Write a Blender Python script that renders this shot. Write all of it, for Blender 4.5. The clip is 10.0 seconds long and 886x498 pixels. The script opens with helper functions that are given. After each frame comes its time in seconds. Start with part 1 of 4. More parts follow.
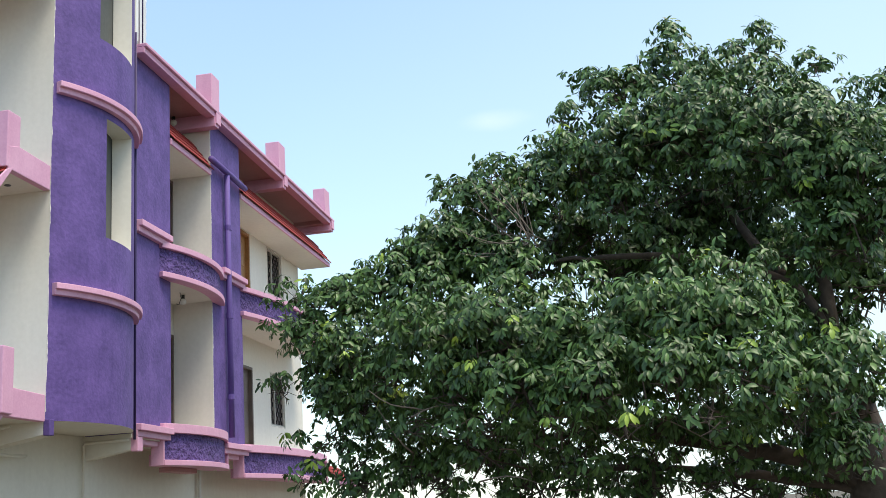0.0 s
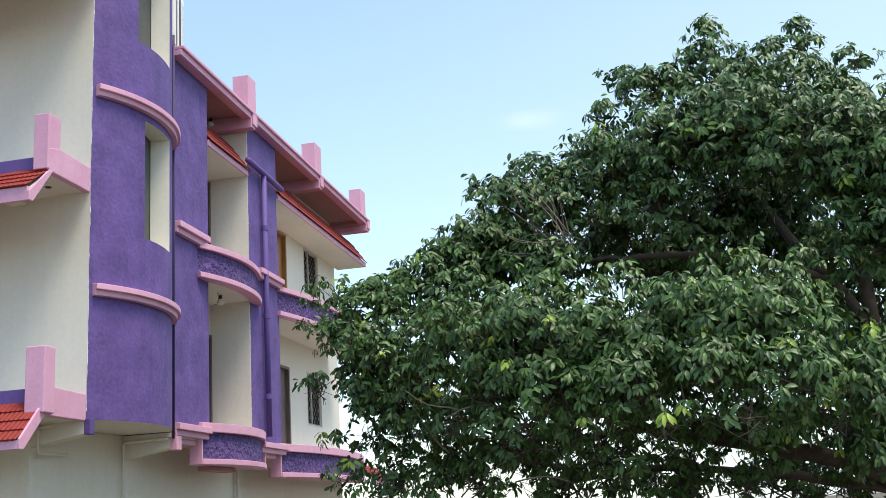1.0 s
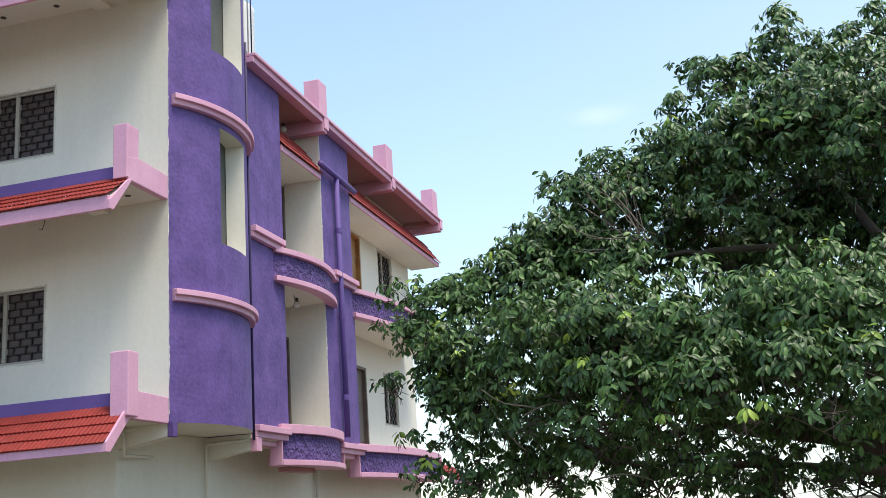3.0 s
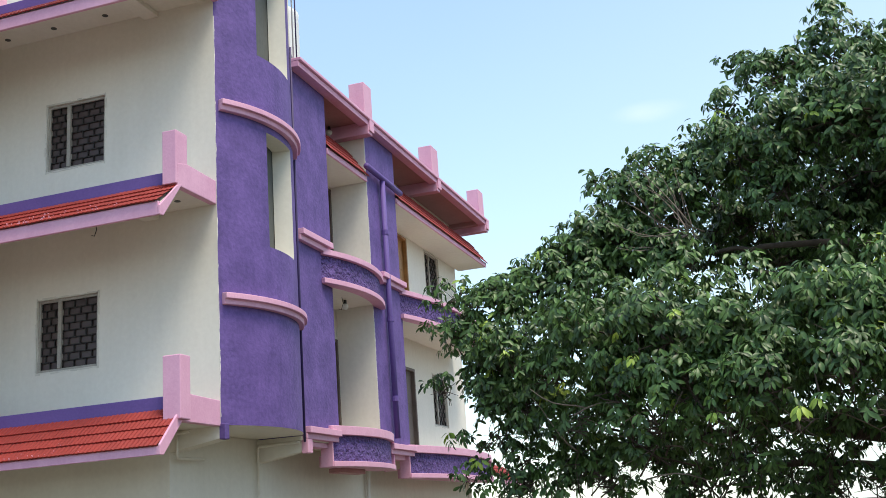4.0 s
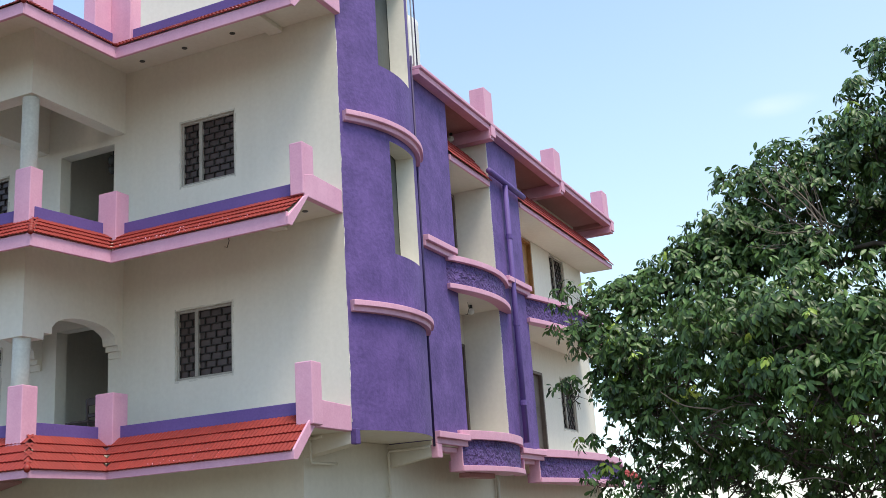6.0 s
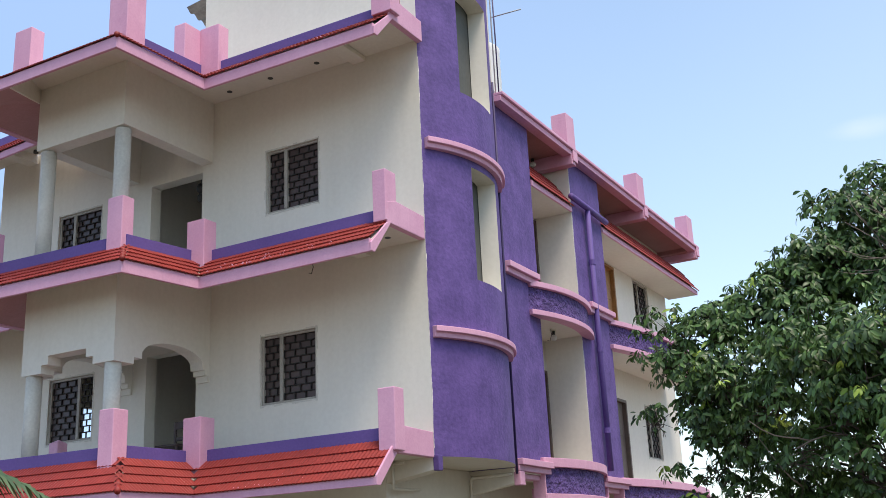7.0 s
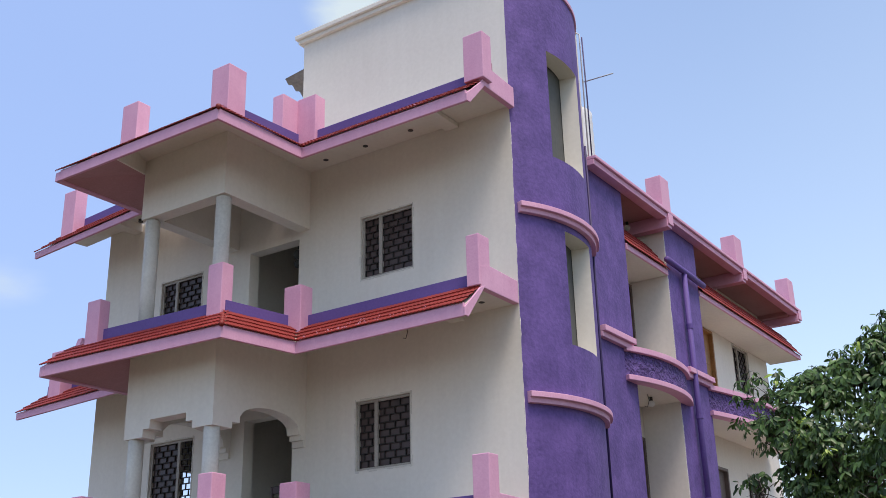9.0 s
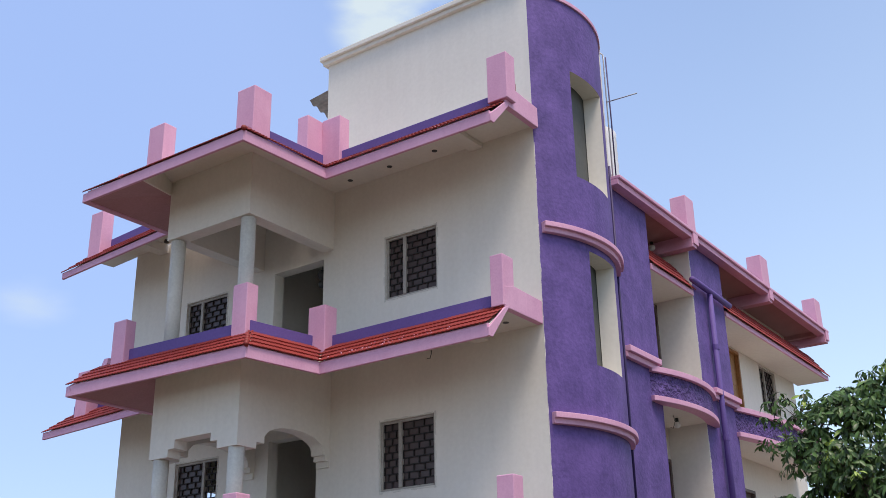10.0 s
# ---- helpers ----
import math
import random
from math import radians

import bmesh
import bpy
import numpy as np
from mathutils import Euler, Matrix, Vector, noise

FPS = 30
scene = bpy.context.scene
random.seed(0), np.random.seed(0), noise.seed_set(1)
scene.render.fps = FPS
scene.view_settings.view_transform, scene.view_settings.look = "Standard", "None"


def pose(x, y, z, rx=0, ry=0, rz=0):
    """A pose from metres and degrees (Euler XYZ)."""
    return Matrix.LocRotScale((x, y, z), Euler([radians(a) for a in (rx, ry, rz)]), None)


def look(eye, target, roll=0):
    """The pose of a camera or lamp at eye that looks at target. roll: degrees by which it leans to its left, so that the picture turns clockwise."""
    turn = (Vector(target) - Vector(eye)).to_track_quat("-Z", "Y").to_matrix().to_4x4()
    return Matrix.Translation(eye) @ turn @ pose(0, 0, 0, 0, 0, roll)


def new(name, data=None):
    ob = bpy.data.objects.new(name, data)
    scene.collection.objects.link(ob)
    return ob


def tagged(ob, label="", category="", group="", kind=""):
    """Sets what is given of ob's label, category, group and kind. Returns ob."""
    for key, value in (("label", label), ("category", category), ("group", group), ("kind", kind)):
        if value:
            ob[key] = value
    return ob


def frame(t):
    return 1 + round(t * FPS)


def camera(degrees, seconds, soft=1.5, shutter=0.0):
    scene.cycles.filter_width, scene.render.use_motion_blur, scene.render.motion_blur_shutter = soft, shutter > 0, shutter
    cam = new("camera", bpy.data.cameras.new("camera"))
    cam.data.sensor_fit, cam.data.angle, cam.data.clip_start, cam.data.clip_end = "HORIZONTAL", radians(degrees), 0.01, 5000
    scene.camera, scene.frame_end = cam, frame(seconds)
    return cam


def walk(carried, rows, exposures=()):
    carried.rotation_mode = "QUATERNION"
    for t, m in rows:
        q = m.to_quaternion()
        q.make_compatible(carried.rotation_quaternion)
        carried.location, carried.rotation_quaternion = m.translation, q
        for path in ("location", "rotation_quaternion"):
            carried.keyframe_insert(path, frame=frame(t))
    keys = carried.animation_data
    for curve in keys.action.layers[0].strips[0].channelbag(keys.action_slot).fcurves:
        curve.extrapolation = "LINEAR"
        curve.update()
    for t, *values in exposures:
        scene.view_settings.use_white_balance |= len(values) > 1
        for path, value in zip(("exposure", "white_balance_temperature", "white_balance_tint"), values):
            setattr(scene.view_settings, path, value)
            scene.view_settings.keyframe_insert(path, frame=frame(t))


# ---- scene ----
cam = camera(45.0, 10.0, soft=0.6)
EYE = (0.0, 0.0, 1.6)
# seconds, tilt, lean, turn
ROWS = [
    (0.0, 104.079, 3.834, 9.890),
    (0.5, 104.108, 3.729, 10.586),
    (1.0, 104.191, 3.552, 11.794),
    (1.5, 104.240, 3.553, 12.869),
    (2.0, 104.291, 3.680, 13.881),
    (2.5, 104.352, 3.764, 14.859),
    (2.7, 104.368, 3.823, 15.260),
    (3.8, 104.571, 3.962, 17.993),
    (4.0, 104.617, 4.077, 18.558),
    (4.5, 104.644, 4.244, 19.432),
    (5.0, 104.785, 4.212, 21.076),
    (5.5, 104.987, 3.971, 23.307),
    (5.7, 105.055, 3.875, 24.150),
    (6.8, 106.475, 2.939, 28.746),
    (7.0, 106.930, 2.625, 29.625),
    (7.5, 107.865, 2.269, 31.282),
    (8.0, 108.755, 1.870, 32.746),
    (8.5, 109.750, 1.591, 33.721),
    (9.0, 110.557, 1.358, 34.493),
    (9.5, 111.077, 1.179, 35.045),
    (10.0, 111.663, 0.954, 35.715),
]
walk(cam, [(t, pose(*EYE, rx, ry, rz)) for t, rx, ry, rz in ROWS],
     [(0.0, 1.14, 6980, 7), (4.5, 1.14, 7000, 7), (5.5, 1.12, 7000, 8), (7.0, 1.0, 7000, 12), (7.6, 0.85, 6950, 17), (10.0, 0.8, 6850, 18)])

# ---- sky and sun ----
world = bpy.data.worlds.new("sky")
world.use_nodes = True
scene.world = world
wt = world.node_tree
bg = wt.nodes["Background"]
sky = wt.nodes.new("ShaderNodeTexSky")
sky.sky_type = "NISHITA"
sky.sun_disc = False
SUN_UP, SUN_ROUND = 66.0, 117.0      # degrees above the horizon; degrees from +Y towards +X
sky.sun_elevation, sky.sun_rotation = radians(SUN_UP), radians(SUN_ROUND)
sky.air_density, sky.dust_density, sky.ozone_density = 1.0, 0.35, 1.0
# thin haze that whitens towards the horizon, and a few small fair-weather clouds
wc = wt.nodes.new("ShaderNodeTexCoord")
sep = wt.nodes.new("ShaderNodeSeparateXYZ")
wt.links.new(wc.outputs["Generated"], sep.inputs[0])
haze = wt.nodes.new("ShaderNodeValToRGB")
haze.color_ramp.elements[0].position, haze.color_ramp.elements[0].color = 0.0, (0.62, 0.62, 0.62, 1)
haze.color_ramp.elements[1].position, haze.color_ramp.elements[1].color = 0.6, (0.16, 0.16, 0.16, 1)
wt.links.new(sep.outputs["Z"], haze.inputs[0])
sunward = wt.nodes.new("ShaderNodeMapRange")
sunward.inputs["From Min"].default_value, sunward.inputs["From Max"].default_value = -0.72, 0.2
sunward.inputs["To Min"].default_value, sunward.inputs["To Max"].default_value = 0.06, 1.5
wt.links.new(sep.outputs["X"], sunward.inputs["Value"])
thick_haze = wt.nodes.new("ShaderNodeMath")
thick_haze.operation, thick_haze.use_clamp = "MULTIPLY", True
wt.links.new(haze.outputs[0], thick_haze.inputs[0])
wt.links.new(sunward.outputs[0], thick_haze.inputs[1])
wn = wt.nodes.new("ShaderNodeTexNoise")
wn.inputs["Scale"].default_value, wn.inputs["Detail"].default_value = 14.0, 7
wm = wt.nodes.new("ShaderNodeMapping")
wm.inputs["Scale"].default_value = (1, 1, 2.6)
wt.links.new(wc.outputs["Generated"], wm.inputs["Vector"])
wt.links.new(wm.outputs[0], wn.inputs["Vector"])
last = thick_haze.outputs[0]
for way, wide, flat, amount in (((-0.087, 0.932, 0.353), 2.3, 3.6, 0.2), ((-0.516, 0.65, 0.558), 3.6, 1, 0.9), ((-0.802, 0.513, 0.305), 2.6, 1.6, 0.25)):
    nrm = wt.nodes.new("ShaderNodeVectorMath")
    nrm.operation = "NORMALIZE"
    wt.links.new(wc.outputs["Generated"], nrm.inputs[0])
    gap = wt.nodes.new("ShaderNodeVectorMath")
    gap.operation = "SUBTRACT"
    gap.inputs[1].default_value = Vector(way).normalized()
    wt.links.new(nrm.outputs[0], gap.inputs[0])
    squash = wt.nodes.new("ShaderNodeVectorMath")
    squash.operation = "MULTIPLY"
    squash.inputs[1].default_value = (1, 1, flat)
    wt.links.new(gap.outputs[0], squash.inputs[0])
    dot = wt.nodes.new("ShaderNodeVectorMath")
    dot.operation = "DOT_PRODUCT"
    wt.links.new(squash.outputs[0], dot.inputs[0])
    wt.links.new(squash.outputs[0], dot.inputs[1])
    near = wt.nodes.new("ShaderNodeMapRange")
    near.inputs["From Min"].default_value, near.inputs["From Max"].default_value = radians(wide) ** 2, 0.0
    wt.links.new(dot.outputs["Value"], near.inputs["Value"])
    puff = wt.nodes.new("ShaderNodeMath")
    puff.operation = "MULTIPLY_ADD"
    puff.inputs[1].default_value, puff.inputs[2].default_value = 1.3, -0.62
    wt.links.new(wn.outputs[0], puff.inputs[0])
    lift = wt.nodes.new("ShaderNodeMath")
    lift.operation = "ADD"
    wt.links.new(puff.outputs[0], lift.inputs[0])
    half_in = wt.nodes.new("ShaderNodeMath")
    half_in.operation = "MULTIPLY"
    half_in.inputs[1].default_value = 0.45
    wt.links.new(near.outputs[0], half_in.inputs[0])
    wt.links.new(half_in.outputs[0], lift.inputs[1])
    both = wt.nodes.new("ShaderNodeMath")
    both.operation, both.use_clamp = "MULTIPLY", True
    wt.links.new(lift.outputs[0], both.inputs[0])
    wt.links.new(near.outputs[0], both.inputs[1])
    gain = wt.nodes.new("ShaderNodeMath")
    gain.operation = "MULTIPLY_ADD"
    gain.inputs[1].default_value, gain.use_clamp = amount * 3, True
    wt.links.new(both.outputs[0], gain.inputs[0])
    wt.links.new(last, gain.inputs[2])
    last = gain.outputs[0]
veil = wt.nodes.new("ShaderNodeMix")
veil.data_type = "RGBA"
for socket in veil.inputs:
    if socket.type == "RGBA" and socket.name == "B":
        socket.default_value = (2.62, 3.14, 3.36, 1)
wt.links.new(last, veil.inputs[0])
# the side turned from the sun is an even clear blue down to low heights
far_side = wt.nodes.new("ShaderNodeMapRange")
far_side.inputs["From Min"].default_value, far_side.inputs["From Max"].default_value = -0.25, -0.62
far_side.inputs["To Min"].default_value, far_side.inputs["To Max"].default_value = 0.0, 0.72
wt.links.new(sep.outputs["X"], far_side.inputs["Value"])
even = wt.nodes.new("ShaderNodeMix")
even.data_type = "RGBA"
even.inputs[7].default_value = (1.5, 2.2, 3.75, 1)
wt.links.new(far_side.outputs[0], even.inputs[0])
wt.links.new(sky.outputs[0], even.inputs[6])
wt.links.new(even.outputs[2], veil.inputs[6])
clear = wt.nodes.new("ShaderNodeVectorMath")
clear.operation = "MULTIPLY"
clear.inputs[1].default_value = (0.95, 1.0, 1.03)
wt.links.new(veil.outputs[2], clear.inputs[0])
wt.links.new(clear.outputs[0], bg.inputs[0])
bg.inputs[1].default_value = 0.15
sun_data = bpy.data.lights.new("sun", "SUN")
sun_data.energy, sun_data.angle, sun_data.color = 1.9, radians(22), (1.0, 0.92, 0.83)
sun = new("sun", sun_data)
sa, sb = radians(SUN_UP), radians(SUN_ROUND)
sun.matrix_world = look((math.sin(sb) * math.cos(sa) * 60, math.cos(sb) * math.cos(sa) * 60, math.sin(sa) * 60), (0, 0, 0))


# ---- materials ----
def material(name, rough=0.8, metal=0.0):
    m = bpy.data.materials.new(name)
    m.use_nodes = True
    b = m.node_tree.nodes["Principled BSDF"]
    b.inputs["Roughness"].default_value, b.inputs["Metallic"].default_value = rough, metal
    return m, m.node_tree, b


def painted(name, dark, light, rough=0.8, grain=60, bump=0.15, stain=1.2, streak=0.0, per_piece=0.0, relief=0.02):
    """Paint or stone with fine grain, broad stains, optional rain streaks and relief."""
    m, t, b = material(name, rough)
    N, K = t.nodes.new, t.links.new
    co = N("ShaderNodeTexCoord")
    big, fine = N("ShaderNodeTexNoise"), N("ShaderNodeTexNoise")
    big.inputs["Scale"].default_value, big.inputs["Detail"].default_value = stain, 6
    fine.inputs["Scale"].default_value, fine.inputs["Detail"].default_value = grain, 5
    K(co.outputs["Object"], fine.inputs["Vector"])
    mp = N("ShaderNodeMapping")
    mp.inputs["Scale"].default_value = (1, 1, 1)
    K(co.outputs["Object"], mp.inputs["Vector"])
    K(mp.outputs[0], big.inputs["Vector"])
    ramp = N("ShaderNodeValToRGB")
    ramp.color_ramp.elements[0].color, ramp.color_ramp.elements[1].color = (*dark, 1), (*light, 1)
    ramp.color_ramp.elements[0].position, ramp.color_ramp.elements[1].position = 0.3, 0.7
    mix = N("ShaderNodeMath")
    mix.operation = "MULTIPLY_ADD"
    mix.inputs[1].default_value = 0.4
    half = N("ShaderNodeMath")
    half.operation = "MULTIPLY"
    half.inputs[1].default_value = 0.6
    K(big.outputs[0], half.inputs[0])
    K(fine.outputs[0], mix.inputs[0])
    K(half.outputs[0], mix.inputs[2])
    last = mix.outputs[0]
    if streak:
        ms, sn, ad = N("ShaderNodeMapping"), N("ShaderNodeTexNoise"), N("ShaderNodeMath")
        ms.inputs["Scale"].default_value = (7, 7, 0.35)
        sn.inputs["Scale"].default_value, sn.inputs["Detail"].default_value = 1.0, 5
        K(co.outputs["Object"], ms.inputs["Vector"])
        K(ms.outputs[0], sn.inputs["Vector"])
        ad.operation = "MULTIPLY_ADD"
        ad.inputs[1].default_value = streak
        sub = N("ShaderNodeMath")
        sub.operation = "SUBTRACT"
        sub.inputs[1].default_value = 0.5
        K(sn.outputs[0], sub.inputs[0])
        K(sub.outputs[0], ad.inputs[0])
        K(last, ad.inputs[2])
        last = ad.outputs[0]
    if per_piece:
        inf, ad = N("ShaderNodeObjectInfo"), N("ShaderNodeMath")
        ad.operation = "MULTIPLY_ADD"
        ad.inputs[1].default_value = per_piece
        sub = N("ShaderNodeMath")
        sub.operation = "SUBTRACT"
        sub.inputs[1].default_value = 0.5
        K(inf.outputs["Random"], sub.inputs[0])
        K(sub.outputs[0], ad.inputs[0])
        K(last, ad.inputs[2])
        last = ad.outputs[0]
    K(last, ramp.inputs[0])
    K(ramp.outputs[0], b.inputs["Base Color"])
    bp = N("ShaderNodeBump")
    bp.inputs["Strength"].default_value, bp.inputs["Distance"].default_value = bump, relief
    K(fine.outputs[0], bp.inputs["Height"])
    K(bp.outputs[0], b.inputs["Normal"])
    return m


PURPLE = painted("purple_paint", (0.07, 0.04, 0.168), (0.163, 0.094, 0.322), 0.75, 17, 0.42, 2.6, 0.18)
PURPLE_FLAT = painted("purple_trim_paint", (0.095, 0.055, 0.225), (0.135, 0.08, 0.29), 0.7, 30, 0.15, 1.2)
PURPLE_ROUGH = painted("rough_cast_purple", (0.05, 0.03, 0.125), (0.17, 0.10, 0.33), 0.85, 13, 1.0, 3.0, 0, 0, 0.16)
PINK = painted("pink_paint", (0.62, 0.30, 0.43), (0.74, 0.40, 0.53), 0.65, 30, 0.12, 1.5, 0.3)
# darker, redder copy of PINK with the shade under eaves put in
SOFFIT = painted("dull_shaded_pink_paint", (0.40, 0.20, 0.20), (0.52, 0.27, 0.28), 0.75, 30, 0.12, 1.2, 0.2)
CREAM = painted("cream_paint", (0.68, 0.64, 0.56), (0.78, 0.74, 0.655), 0.8, 14, 0.05, 0.5, 0.25)
COLUMN = painted("column_paint", (0.50, 0.47, 0.41), (0.70, 0.67, 0.59), 0.8, 25, 0.2, 1.5, 0.3)
TILE = painted("red_clay_tile", (0.19, 0.015, 0.011), (0.335, 0.029, 0.02), 0.6, 30, 0.25, 1.3, 0, 0.12)
PLASTER = painted("grey_plaster", (0.35, 0.34, 0.31), (0.5, 0.49, 0.45), 0.85, 30, 0.3, 1.0)
WOOD = painted("varnished_wood", (0.22, 0.10, 0.03), (0.40, 0.20, 0.07), 0.45, 20, 0.2, 3.0)
BROWN = painted("brown_door_paint", (0.10, 0.075, 0.06), (0.16, 0.12, 0.10), 0.6, 20, 0.2, 3.0)
FRAME = painted("window_frame_paint", (0.26, 0.235, 0.2), (0.42, 0.39, 0.34), 0.6, 40, 0.1, 3.0)
IRON = painted("dark_grille_iron", (0.014, 0.012, 0.011), (0.03, 0.026, 0.024), 0.85, 40, 0.1, 3.0)
STEEL = painted("galvanised_steel", (0.35, 0.36, 0.37), (0.55, 0.56, 0.57), 0.45, 30, 0.1, 2.0)
PIPE_WHITE = painted("white_plastic", (0.62, 0.61, 0.58), (0.75, 0.74, 0.71), 0.45, 40, 0.05, 2.0)
DARK_PURPLE = painted("dark_purple_paint", (0.03, 0.018, 0.075), (0.05, 0.03, 0.12), 0.6, 30, 0.1, 2.0)
BLACK = painted("black_plastic", (0.012, 0.012, 0.012), (0.03, 0.03, 0.03), 0.4, 40, 0.05, 2.0)
BARK = painted("bark", (0.035, 0.026, 0.02), (0.115, 0.085, 0.065), 0.9, 12, 0.8, 2.5)
SHEET = painted("weathered_sheet", (0.14, 0.13, 0.12), (0.27, 0.255, 0.235), 0.6, 20, 0.1, 2.0)
STAIR_PANEL = painted("grey_panel_paint", (0.07, 0.072, 0.064), (0.10, 0.102, 0.092), 0.7, 12, 0.1, 1.5)
DARK_WOOD = painted("dark_stained_wood", (0.025, 0.013, 0.011), (0.06, 0.03, 0.025), 0.5, 20, 0.2, 3.0)
TWIG = painted("pale_twig_bark", (0.12, 0.09, 0.07), (0.30, 0.24, 0.19), 0.9, 25, 0.3, 4.0)
SOIL = painted("dry_soil", (0.07, 0.058, 0.04), (0.145, 0.12, 0.082), 0.95, 6, 0.5, 0.3)

PANE = painted("brown_window_pane", (0.045, 0.026, 0.024), (0.08, 0.05, 0.045), 0.4, 8, 0.03, 2.0)


def leafy(name, dark, light):
    m, t, b = material(name, 0.42)
    b.inputs["Specular IOR Level"].default_value = 0.36
    N, K = t.nodes.new, t.links.new
    geo, ramp, no, co = N("ShaderNodeNewGeometry"), N("ShaderNodeValToRGB"), N("ShaderNodeTexNoise"), N("ShaderNodeTexCoord")
    no.inputs["Scale"].default_value = 0.7
    K(co.outputs["Object"], no.inputs["Vector"])
    ad = N("ShaderNodeMath")
    ad.operation = "MULTIPLY_ADD"
    ad.inputs[1].default_value = 0.6
    sc = N("ShaderNodeMath")
    sc.operation = "MULTIPLY"
    sc.inputs[1].default_value = 0.45
    K(no.outputs[0], sc.inputs[0])
    K(geo.outputs["Random Per Island"], ad.inputs[0])
    K(sc.outputs[0], ad.inputs[2])
    e = ramp.color_ramp.elements
    e[0].color, e[1].color = (*dark, 1), (*light, 1)
    e[0].position, e[1].position = 0.1, 0.85
    K(ad.outputs[0], ramp.inputs[0])
    K(ramp.outputs[0], b.inputs["Base Color"])
    tr, mx = N("ShaderNodeBsdfTranslucent"), N("ShaderNodeMixShader")
    mx.inputs[0].default_value = 0.08
    K(ramp.outputs[0], tr.inputs["Color"])
    out = t.nodes["Material Output"]
    K(b.outputs[0], mx.inputs[1])
    K(tr.outputs[0], mx.inputs[2])
    K(mx.outputs[0], out.inputs["Surface"])
    return m


LEAF = leafy("tree_leaf", (0.012, 0.029, 0.011), (0.11, 0.205, 0.052))
LEAF_YOUNG = leafy("young_leaf", (0.13, 0.25, 0.04), (0.33, 0.43, 0.06))
FROND = leafy("palm_leaf", (0.035, 0.075, 0.03), (0.09, 0.15, 0.06))


# ---- mesh helpers ----
def part(name, bm, mat, parent=None, label="", smooth=False, bevel=0.0):
    me = bpy.data.meshes.new(name)
    bmesh.ops.recalc_face_normals(bm, faces=bm.faces)
    bm.to_mesh(me)
    bm.free()
    me.materials.append(mat)
    if smooth:
        me.shade_smooth()
    ob = new(name, me)
    if parent is not None:
        ob.parent = parent
    if bevel:
        md = ob.modifiers.new("worn_edge", "BEVEL")
        md.width, md.segments, md.limit_method = bevel, 2, "ANGLE"
    if label:
        ob["label"] = label
    return ob


def box(bm, x0, y0, z0, x1, y1, z1):
    vs = [bm.verts.new((x, y, z)) for x in (x0, x1) for y in (y0, y1) for z in (z0, z1)]
    for f in ((0, 1, 3, 2), (4, 6, 7, 5), (0, 4, 5, 1), (2, 3, 7, 6), (0, 2, 6, 4), (1, 5, 7, 3)):
        bm.faces.new([vs[i] for i in f])
    return vs


def boxes(*rows):
    bm = bmesh.new()
    for r in rows:
        box(bm, *r)
    return bm


def prism(bm, outline, axis, a, b):
    """Extrudes an outline along x, y or z from a to b."""
    def at(p, v):
        return {"x": (v, p[0], p[1]), "y": (p[0], v, p[1]), "z": (p[0], p[1], v)}[axis]
    lo, hi = [bm.verts.new(at(p, a)) for p in outline], [bm.verts.new(at(p, b)) for p in outline]
    n = len(outline)
    bm.faces.new(lo)
    bm.faces.new(hi[::-1])
    for i in range(n):
        bm.faces.new((lo[i], hi[i], hi[(i + 1) % n], lo[(i + 1) % n]))


def tube(bm, points, radii, sides=10):
    """A tapered tube along points."""
    rings = []
    for i, p in enumerate(points):
        p = Vector(p)
        d = Vector(points[min(i + 1, len(points) - 1)]) - Vector(points[max(i - 1, 0)])
        d.normalize()
        if i == 0:
            u = d.orthogonal() if abs(d.z) > 0.95 else d.cross(Vector((0, 0, 1)))
        else:
            u = u - d * u.dot(d)
        u.normalize()
        w = d.cross(u)
        r = radii[i] if isinstance(radii, (list, tuple)) else radii
        rings.append([bm.verts.new(p + u * r * math.cos(k * math.tau / sides) + w * r * math.sin(k * math.tau / sides)) for k in range(sides)])
    for a, b in zip(rings, rings[1:]):
        for k in range(sides):
            bm.faces.new((a[k], a[(k + 1) % sides], b[(k + 1) % sides], b[k]))
    bm.faces.new(rings[0][::-1])
    bm.faces.new(rings[-1])


